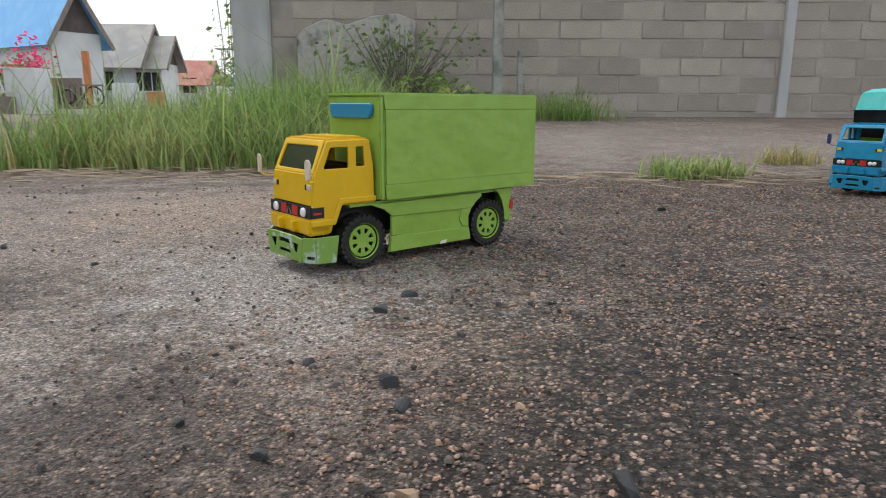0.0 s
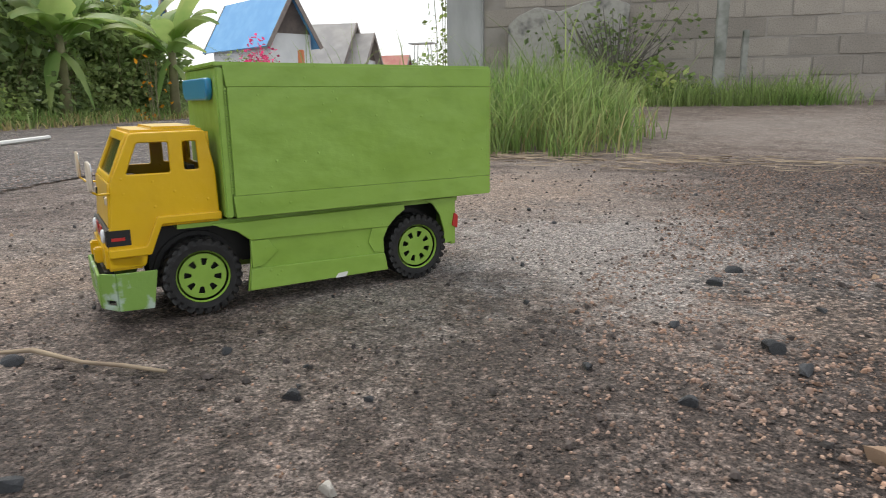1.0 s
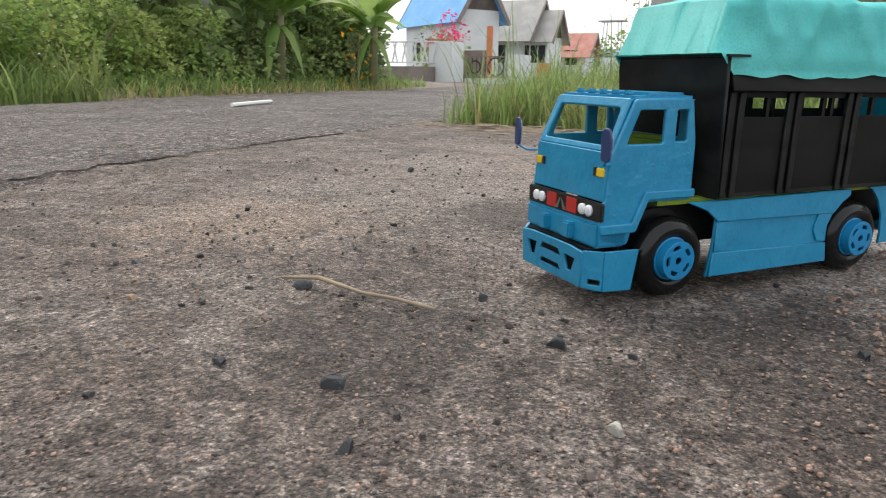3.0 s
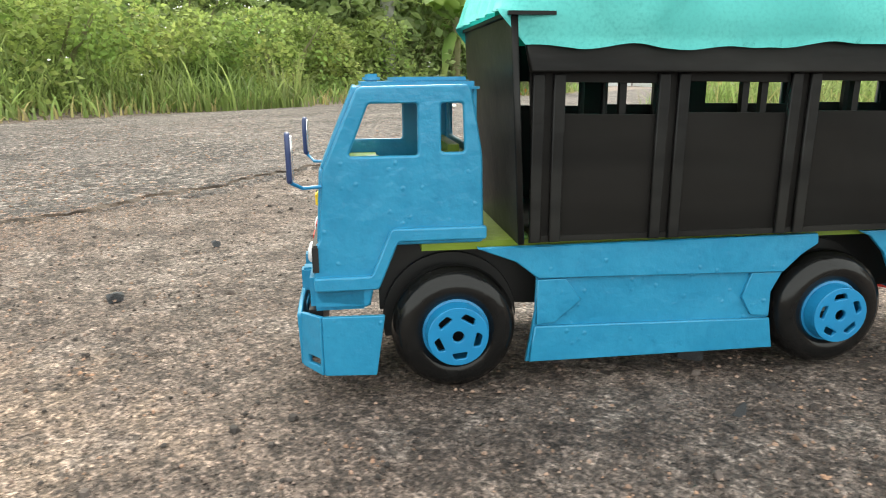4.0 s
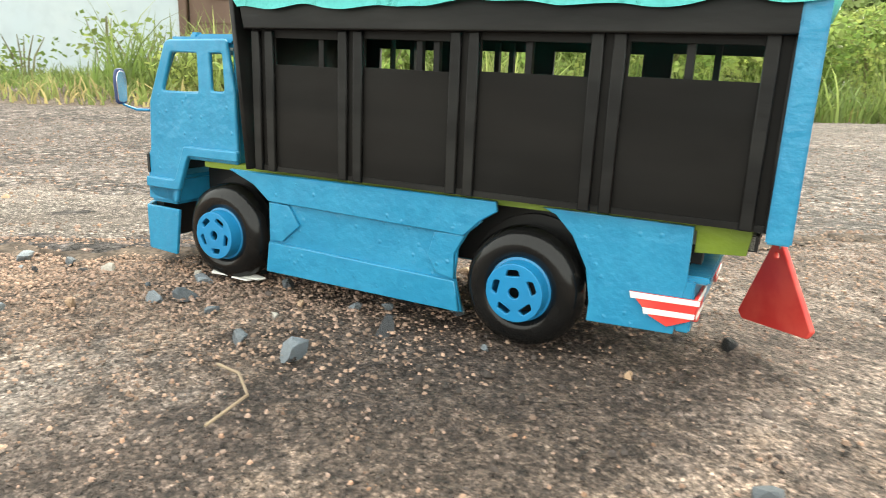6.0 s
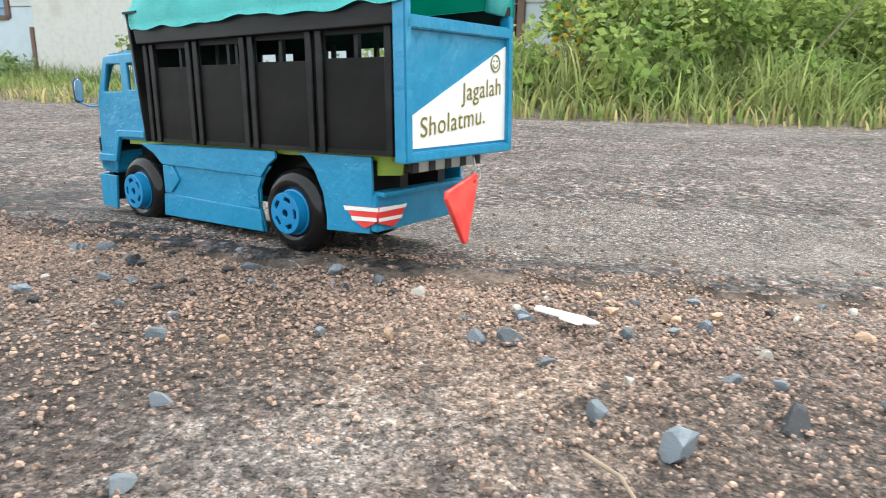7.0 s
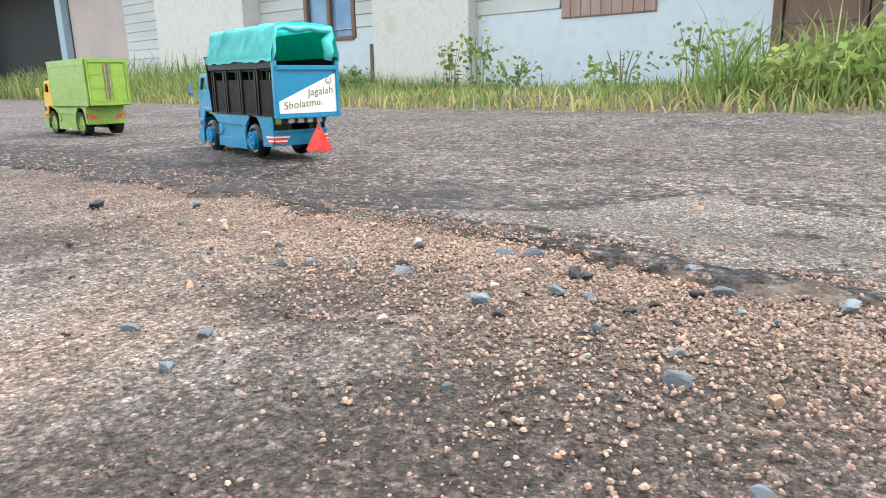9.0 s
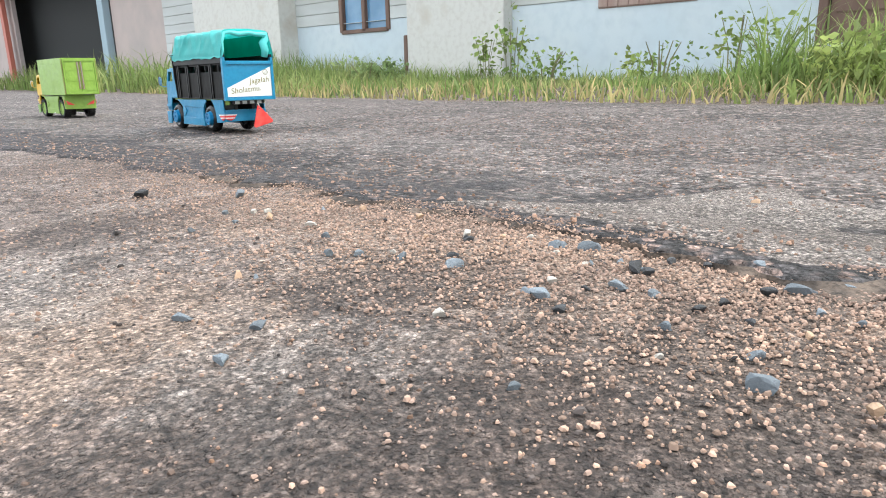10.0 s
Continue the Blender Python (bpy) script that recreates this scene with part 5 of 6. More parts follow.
# shrub before the wall, mostly bare twigs
def twiggy(x, y, r, h, seed):
    rr = random.Random(seed)
    root = tagged(empty("shrub"), "half-bare twiggy shrub growing before the block wall", "bush")
    root.location = (x, y, ground_z(x, y))
    for k in range(46):
        a, o = rr.uniform(0, 6.28), rr.uniform(0.3, 1.0)
        p = [(0, 0, -0.02), (r * 0.4 * o * math.cos(a), 0.2 * r * math.sin(a), h * rr.uniform(0.3, 0.5)), (r * o * math.cos(a), 0.3 * r * math.sin(a), h * rr.uniform(0.6, 1.05))]
        part("branch", tube(p, [0.008, 0.005, 0.002], 5), M["twig"], root)
    v, f = foliage(480, 0, 0, h * 0.55, r, 0.16, h * 0.5, 0.045, rr, 12, 0.03)
    raw_mesh("leaves", v, f, M["leaf_dark"], root)
    return root


twiggy(-0.28, 4.85, 0.52, 0.62, 3)
bush(-0.05, 4.75, 0.35, 0.26, 500, 0.05, "low green bush at the foot of the wall", 81)
bush(-1.65, 5.35, 0.16, 1.5, 260, 0.05, "creeper hanging on the concrete pillar", 83, "leaf", "creeper")

# stained plaster slab, posts and rubble by the wall
bm = plate(rounded([(-1.06, 0.05), (-0.28, 0.05), (-0.22, 0.50), (-0.20, 0.83), (-0.34, 0.88), (-0.52, 0.86), (-0.70, 0.80), (-0.86, 0.84), (-1.0, 0.78), (-1.07, 0.72)], 0.02), [], 0.05, 0.006,
           axes((0, 5.09, 0), (1, 0, 0), (0, 0, 1)))
tagged(part("plaster_slab", bm, M["plaster"]), "broken plastered wall piece with black mould", "wall", kind="structure")
tagged(part("wooden_post", boxed(0.34, 0.41, 4.72, 4.79, 0.0, 1.6, bevel=0.008), M["bark_pale"]), "weathered pale wooden post before the wall", "post")
tagged(part("wooden_post", boxed(0.535, 0.575, 4.95, 4.99, 0.0, 0.62, bevel=0.006), M["bark_pale"]), "short thin pale post before the wall", "post")

# tall weeds against the house wall
for i, (x, y, r, h, n) in enumerate(((-6.2, -4.7, 0.22, 0.62, 130), (-6.3, -5.1, 0.16, 0.5, 90), (-6.0, -4.2, 0.3, 0.32, 160), (-5.9, -3.1, 0.3, 0.36, 140), (-5.6, -2.2, 0.35, 0.40, 220), (-6.1, -2.6, 0.2, 0.55, 70))):
    bush(x, y, r, h, n, 0.065 if i < 2 else 0.05, "loose green weeds before the house wall", 120 + i, "leaf", "weed")


# ---- houses ----
M["pale_wall"] = mat("pale_blue_limewash", (0.52, 0.60, 0.645), 0.85, second=(0.56, 0.62, 0.645), scale=1.2, fine=(0.49, 0.56, 0.60), fine_scale=9, bump=0.3, bump_scale=25)
M["white_wall"] = mat("stained_whitewash", (0.60, 0.59, 0.55), 0.88, second=(0.42, 0.35, 0.27), scale=1.9, mix=(0.58, 0.8), fine=(0.53, 0.51, 0.47), fine_scale=18, bump=0.3, bump_scale=25)
M["board"] = mat("white_painted_board", (0.52, 0.54, 0.53), 0.7, second=(0.44, 0.45, 0.43), scale=3, bump=0.3, bump_scale=30, stretch=(1, 0.2, 1), per_object=0.06)
M["brown_wood"] = mat("brown_door_wood", (0.13, 0.075, 0.055), 0.6, second=(0.18, 0.11, 0.08), scale=5, bump=0.4, bump_scale=40, stretch=(1, 1, 0.2))
M["grey_wood"] = mat("faded_shutter_wood", (0.30, 0.20, 0.17), 0.75, second=(0.36, 0.27, 0.23), scale=5, bump=0.4, stretch=(1, 3, 0.3))
M["pane"] = mat("blue_curtained_pane", (0.10, 0.22, 0.36), 0.12, second=(0.16, 0.30, 0.45), scale=3)
# near-black: painted shade in openings and panes, also the gate's dark metal
M["shade_dark_metal"] = mat("painted_shade_and_dark_metal", (0.02, 0.022, 0.022), 0.8)
M["pink_wall"] = mat("faded_pink_wall", (0.48, 0.40, 0.37), 0.85, second=(0.40, 0.35, 0.33), scale=1.5)
M["pole_blue"] = mat("blue_grey_pole", (0.30, 0.40, 0.46), 0.6)
M["pole_red"] = mat("red_pole", (0.45, 0.14, 0.10), 0.6)
M["roof_blue"] = mat("blue_metal_roof", (0.10, 0.34, 0.66), 0.45, second=(0.14, 0.40, 0.70), scale=1.5)
M["roof_grey"] = mat("weathered_grey_roof", (0.30, 0.28, 0.26), 0.7, second=(0.38, 0.35, 0.32), scale=1.2)
M["roof_red"] = mat("red_roof", (0.45, 0.16, 0.13), 0.7, second=(0.52, 0.25, 0.2), scale=1.2)
M["gable"] = mat("brown_gable_wood", (0.19, 0.16, 0.145), 0.75, second=(0.25, 0.21, 0.185), scale=3)
M["house_white"] = mat("white_house_wall", (0.66, 0.68, 0.68), 0.85, second=(0.58, 0.60, 0.60), scale=1.0)
M["terracotta"] = mat("orange_pillar_paint", (0.55, 0.20, 0.08), 0.7, second=(0.48, 0.18, 0.08), scale=4)

HX = -7.0
near_house = tagged(empty("house"), "long low whitewashed house with wooden upper boards beside the lane", "house")


def hpart(name, x0, x1, y0, y1, z0, z1, m, label="", parent=None, bevel=0.006):
    return part(name, boxed(x0, x1, y0, y1, z0, z1, bevel=bevel), M[m], parent or near_house, label)


def holed_wall(y0, y1, z0, z1, holes, m, x=HX, thick=0.12, label=""):
    hl = [[(a, c), (b, c), (b, d), (a, d)] for a, b, c, d in holes]
    return part("wall", plate([(y0, z0), (y1, z0), (y1, z1), (y0, z1)], hl, thick, 0.002, axes((x - thick / 2, 0, 0), (0, 1, 0), (0, 0, 1))), M[m], near_house, label)


LINE = 0.84
# lower limewashed walls, then boards above the line
holed_wall(-5.27, -0.9, -0.1, LINE, [(-2.23, -1.60, 0.33, LINE - 0.005), (-4.24, -3.27, 0.74, LINE - 0.005)], "pale_wall", label="pale blue limewashed wall")
holed_wall(-9.04, -6.70, -0.1, LINE, [(-8.06, -7.17, 0.75, LINE - 0.005)], "pale_wall", label="pale blue limewashed wall")
for y0, y1, gaps in ((-5.27, -0.9, ((-2.30, -1.53), (-4.26, -3.25))), (-9.04, -6.70, ((-8.10, -7.13),)), (-12.9, -11.35, ((-11.75, -11.38),))):
    z = LINE if y1 > -11 else 0.35
    while z < 2.5:
        a = y0
        for g0, g1 in sorted(gaps) if z < 1.75 else ():
            hpart("board", HX - 0.05, HX + 0.012, a, g0, z + 0.003, z + 0.148, "board", bevel=0.004)
            a = g1
        hpart("board", HX - 0.05, HX + 0.012, a, y1, z + 0.003, z + 0.148, "board", bevel=0.004)
        z += 0.15
# near-black backing paints the shade seen between boards
hpart("wall_backing", HX - 0.12, HX - 0.06, -12.9, -0.9, 0.3, 2.5, "shade_dark_metal")
hpart("pilaster", HX - 0.1, HX + 0.16, -6.70, -5.272, -0.1, 2.6, "white_wall", "whitewashed wall end with rusty stains")
hpart("pilaster_edge", HX + 0.12, HX + 0.165, -6.76, -6.702, -0.1, 0.62, "brown_wood")
hpart("wall", HX - 0.1, HX + 0.30, -11.35, -9.042, -0.1, 2.6, "white_wall", "projecting whitewashed wall")
hpart("wall", HX - 0.12, HX - 0.02, -15.05, -12.902, -0.1, 2.6, "pink_wall", "faded pinkish wall")
hpart("wall", HX - 0.12, HX, -12.9, -11.352, -0.1, 0.35, "pale_wall")
hpart("wall", HX - 0.12, HX + 0.02, -0.898, -0.2, -0.1, 2.6, "white_wall")
hpart("wall", HX - 0.12, HX + 0.02, -1.52, -0.902, -0.1, 0.33, "white_wall")
# flat sheet closes the shed front, its inner shade put into the colour
hpart("dark_opening", HX - 0.6, HX - 0.5, -26.0, -15.05, -0.1, 2.6, "shade_dark_metal", "dark sheet painted as the shade in the open shed front")
hpart("shed_wall", HX - 0.1, HX, -24.0, -20.6, -0.1, 2.6, "pink_wall")
hpart("pole", HX - 0.02, HX + 0.12, -15.35, -15.1, -0.1, 2.6, "pole_blue")
hpart("pole", HX + 0.1, HX + 0.2, -20.9, -20.7, -0.1, 2.6, "pole_red")
hpart("roof", HX - 4.0, HX + 0.55, -24.5, 0.0, 2.5, 2.6, "roof_grey", "grey roof edge")
hpart("end_wall", HX - 4.0, HX - 0.12, -0.30, -0.2, -0.1, 2.6, "white_wall")
# door
door = hpart("door", HX - 0.06, HX - 0.02, -2.21, -1.62, 0.33, 1.95, "brown_wood", "brown plank door")
for k in range(8):
    hpart("door_board", HX - 0.025, HX - 0.008, -2.17, -1.66, 0.36 + k * 0.2, 0.54 + k * 0.2, "brown_wood", "", door)
for y in (-2.29, -1.60):
    hpart("door_post", HX - 0.05, HX + 0.03, y, y + 0.07, 0.2, 2.0, "brown_wood")
hpart("doorstep", HX, HX + 0.3, -2.4, -1.4, -0.1, 0.30, "white_wall")
# shuttered window and glazed window
sh = hpart("shutter", HX - 0.04, HX + 0.012, -4.24, -3.27, 0.74, 1.72, "grey_wood", "faded brown wooden shutter")
for k in range(9):
    hpart("shutter_board", HX + 0.010, HX + 0.022, -4.235 + k * 0.107, -4.235 + k * 0.107 + 0.1, 0.75, 1.71, "grey_wood", "", sh, 0.003)
for y0, y1 in ((-8.06, -7.17), (-11.74, -11.39)):
    w = hpart("window", HX - 0.05, HX - 0.03, y0 + 0.04, y1 - 0.04, 0.75, 1.7, "pane", "blue window pane")
    n_ = 2 if y1 - y0 > 0.5 else 1
    for k in range(n_ + 1):
        yy = y0 + (y1 - y0) * k / n_
        hpart("window_frame", HX - 0.04, HX + 0.02, yy - 0.035, yy + 0.035, 0.72, 1.75, "brown_wood", "", w)
    hpart("window_frame", HX - 0.04, HX + 0.02, y0, y1, 0.70, 0.75, "brown_wood", "", w)


def far_house(x, y, yaw, w, d, h, rise, roof, label, over=0.5):
    """A plain gabled house; the ridge runs along its local x."""
    root = tagged(empty("house"), label, "house", "houses down the lane")
    root.matrix_basis = pose(x, y, 0, 0, 0, yaw)
    wl_ = part("wall", boxed(-w / 2, w / 2, -d / 2, d / 2, -0.2, h), M["house_white"], root)
    for s in (1, -1):
        L_ = math.hypot(d / 2 + over, rise)
        e = Vector((0, s * (d / 2 + over), h - rise * over / (d / 2)))
        m = axes((0, 0, h + rise), (1, 0, 0), e - Vector((0, 0, h + rise)))
        part("roof", plate([(-w / 2 - over, 0), (w / 2 + over, 0), (w / 2 + over, (e - Vector((0, 0, h + rise))).length), (-w / 2 - over, (e - Vector((0, 0, h + rise))).length)], [], 0.08, 0.01, m),
             M[roof], root)
        bm = bmesh.new()
        vv = [bm.verts.new((s * (w / 2 + 0.02), a, b)) for a, b in ((-d / 2, h), (d / 2, h), (0, h + rise))]
        bm.faces.new(vv)
        bmesh.ops.solidify(bm, geom=bm.faces[:], thickness=0.06)
        part("gable", bm, M["gable"], root)
        for q in (1, -1):
            e_ = Vector((0, q * (d / 2 + over), h - rise * over / (d / 2)))
            run = e_ - Vector((0, 0, h + rise))
            part("fascia", plate([(-0.01, -0.16), (run.length, -0.16), (run.length, 0.07), (-0.01, 0.07)], [], 0.06, 0.005,
                                 axes((s * (w / 2 + over + 0.035), 0, h + rise), run, (0, -run.z * q, run.y * q))), M["gable"], root)
        for q in (-0.28, 0.22):
            wn_ = part("window", boxed(q * w - 0.5, q * w + 0.5, s * d / 2 - 0.03, s * d / 2 + 0.03, 1.0, 2.1), M["shade_dark_metal"], root)
            part("window_frame", boxed(q * w - 0.03, q * w + 0.03, s * d / 2 - 0.04, s * d / 2 + 0.04, 1.0, 2.1), M["house_white"], wn_)
    return root


far_house(-21.7, 37.2, -31, 7.0, 2.6, 3.75, 2.2, "roof_blue", "white house with a blue metal roof and brown gable", 0.45)
far_house(-22.0, 43.8, 6, 6.0, 5.0, 2.9, 2.2, "roof_grey", "white house with a weathered grey roof", 0.7)
far_house(-21.0, 22.6, 30, 5.0, 3.4, 3.1, 1.5, "roof_blue", "white house with a blue roof behind the banana plants", 0.5)
far_house(-18.6, 44.0, 6, 2.2, 3.6, 2.7, 1.7, "roof_grey", "low side wing with a weathered grey roof", 0.45)
far_house(-19.7, 52.0, 5, 4.0, 3.0, 2.0, 1.4, "roof_red", "small house with a red roof", 0.5)
far_house(-18.5, 57.0, 5, 3.0, 2.4, 1.7, 0.7, "roof_blue", "low hut with a blue roof", 0.4)
for x, y, w, h, m, lb in ((-7.8, 12.9, 0.57, 0.87, "house_white", "white gate pillar in front of the houses"), (-9.24, 17.85, 0.15, 1.55, "terracotta", "orange porch pillar"),
                          (-8.3, 17.9, 0.5, 0.75, "house_white", "low white garden wall pillar"), (-8.7, 14.0, 0.22, 1.0, "terracotta", "orange flower pot stand"),
                          (-8.0, 19.0, 0.35, 0.55, "terracotta", "short orange gate pillar"), (-6.4, 20.5, 0.6, 0.75, "house_white", "pale water drum by the lane")):
    tagged(part("gate_pillar", boxed(x - w / 2, x + w / 2, y - w / 2, y + w / 2, -0.1, h, bevel=0.02), M[m]), lb, "pillar", "gate pillars")
tagged(part("flower_pot", lathe([(0.10, 0.0), (0.13, -0.16), (0.15, -0.17), (0.15, -0.21), (0.12, -0.21), (0.10, -0.19)], 20, axis="Z"), M["terracotta"]), "orange clay pot on a white gate pillar",
       "pot").matrix_basis = pose(-7.8, 12.9, 0.87)
tower = tagged(empty("water_tower"), "thin grey metal frame far down the lane", "tower")
for k in range(2):
    for q in (-0.9, 0.9):
        part("leg", tube([(-19.2 + q, 62.0 + k, 0), (-19.2 + q * 0.7, 62.0 + k, 5.0)], 0.05, 6), M["concrete"], tower)
part("platform", boxed(-20.4, -18.0, 61.8, 63.2, 5.0, 5.1), M["concrete"], tower)
rail = tagged(empty("fence"), "white metal railing before the houses", "fence")
for k in range(12):
    part("bar", tube([(-9.4 + k * 0.13, 12.6, 0.45), (-9.4 + k * 0.13 + (0.1 if k % 2 else -0.1), 12.6, 0.85)], 0.018, 6), M["house_white"], rail)
for z in (0.42, 0.85):
    part("rail", boxed(-9.6, -7.9, 12.58, 12.62, z, z + 0.03), M["house_white"], rail)
part("base", boxed(-9.6, -7.9, 12.5, 12.7, -0.1, 0.35), M["gable"], rail)
gate = tagged(empty("gate"), "dark metal gate with round ornaments on a white sill", "gate")
part("sill", boxed(-7.5, -6.6, 13.2, 13.4, -0.05, 0.12), M["house_white"], gate)
for x, r in ((-7.30, 0.13), (-6.80, 0.19)):
    part("ring", tube([(x + r * math.cos(a), 13.3, 0.36 + r * math.sin(a)) for a in [i * 0.4 for i in range(17)]], 0.016, 6), M["shade_dark_metal"], gate)
for k in range(9):
    part("bar", tube([(-7.48 + k * 0.108, 13.31, 0.14), (-7.48 + k * 0.108, 13.31, 0.58)], 0.009, 6), M["shade_dark_metal"], gate)
for z in (0.14, 0.56):
    part("rail", boxed(-7.5, -6.6, 13.28, 13.32, z, z + 0.03), M["gable"], gate)
part("back_board", boxed(-8.3, -7.6, 14.4, 14.45, -0.05, 0.75), M["gable"], gate)
bush(-8.05, 13.4, 0.40, 1.35, 420, 0.09, "bougainvillea bush with pink flowers", 91, "pink", "flowering_bush")
bush(-8.7, 13.8, 0.7, 1.1, 700, 0.10, "green bush below the pink flowers", 92, "leaf_dark")
bush(-8.3, 27.0, 0.9, 1.7, 700, 0.16, "small roadside tree far down the lane", 93, "leaf_dark", "tree")
bush(-3.2, 20.0, 1.9, 1.0, 1200, 0.2, "bushes far behind the pillar", 95, "leaf_dark")


# ---- grit, pebbles and stones ----
M["pebble"] = mat("mixed_pebbles", (0.21, 0.155, 0.13), 0.8, second=(0.29, 0.20, 0.155), scale=2.5, fine=(0.36, 0.20, 0.12), fine_scale=40, island=0.6)
M["grit_dark"] = mat("dark_grit", (0.052, 0.042, 0.038), 0.8, second=(0.10, 0.078, 0.068), scale=3.0, island=0.6)
M["stone_dark"] = mat("dark_blue_stone", (0.03, 0.031, 0.034), 0.7, second=(0.07, 0.073, 0.078), scale=60, bump=0.5, bump_scale=150, per_object=0.35)
M["stone_blue"] = mat("blue_grey_gravel", (0.13, 0.155, 0.18), 0.75, second=(0.24, 0.27, 0.29), scale=60, bump=0.5, bump_scale=150, per_object=0.4)
M["stone_pale"] = mat("pale_pebble", (0.50, 0.47, 0.42), 0.65, second=(0.42, 0.38, 0.33), scale=70, bump=0.4)
M["grit_tan"] = mat("tan_grit", (0.36, 0.24, 0.175), 0.8, second=(0.27, 0.185, 0.145), scale=9, island=0.55)
M["stone_tan"] = mat("tan_pebble", (0.42, 0.27, 0.17), 0.7, second=(0.48, 0.34, 0.23), scale=70, bump=0.4, per_object=0.3)


def stone_mesh(seed):
    rr = random.Random(seed)
    bm = bmesh.new()
    bmesh.ops.create_icosphere(bm, subdivisions=2, radius=0.5)
    for v in bm.verts:
        n_ = noise.noise(v.co * 1.9 + Vector((seed * 3.1, 0, 0)))
        v.co = v.co * (1 + 0.45 * n_ + 0.12 * noise.noise(v.co * 5.5 + Vector((0, seed * 1.7, 0))))
        v.co.z *= 0.72
        for k in range(3):
            pl_ = Vector((math.cos(seed + k * 2.1), math.sin(seed * 1.7 + k * 2.1), 0.5 * math.sin(seed + k))).normalized()
            dd = v.co.dot(pl_) - 0.20
            if dd > 0:
                v.co -= pl_ * dd * 0.97
    me = bpy.data.meshes.new("stone")
    bm.to_mesh(me)
    bm.free()
    return me


STONES = {}


def stone(x, y, size, kind="stone_dark", label="", turn=0):
    key = (kind, int(abs(x * 977 + y * 613)) % 6)
    if key not in STONES:
        STONES[key] = stone_mesh(key[1] + 1)
        STONES[key] = STONES[key].copy()
        STONES[key].materials.append(M[kind])
    ob = new("stone", STONES[key])
    z = ground_z(x, y) + (0.006 if x < road_edge(y) else 0.0)
    ob.matrix_basis = pose(x, y, z + size * 0.12, 0, 0, turn + 997 * (x + y)) @ Matrix.Diagonal((size * 0.95, size * 0.74, size * (0.80 if kind in ("stone_dark", "stone_blue") else 0.9), 1))
    words = {"stone_dark": "dark angular stone chip lying on the concrete", "stone_blue": "blue-grey gravel stone lying on the concrete", "stone_pale": "pale rounded pebble lying on the concrete",
             "stone_tan": "tan rounded pebble lying on the concrete"}
    return tagged(ob, label or words[kind], "stone", "loose stones")


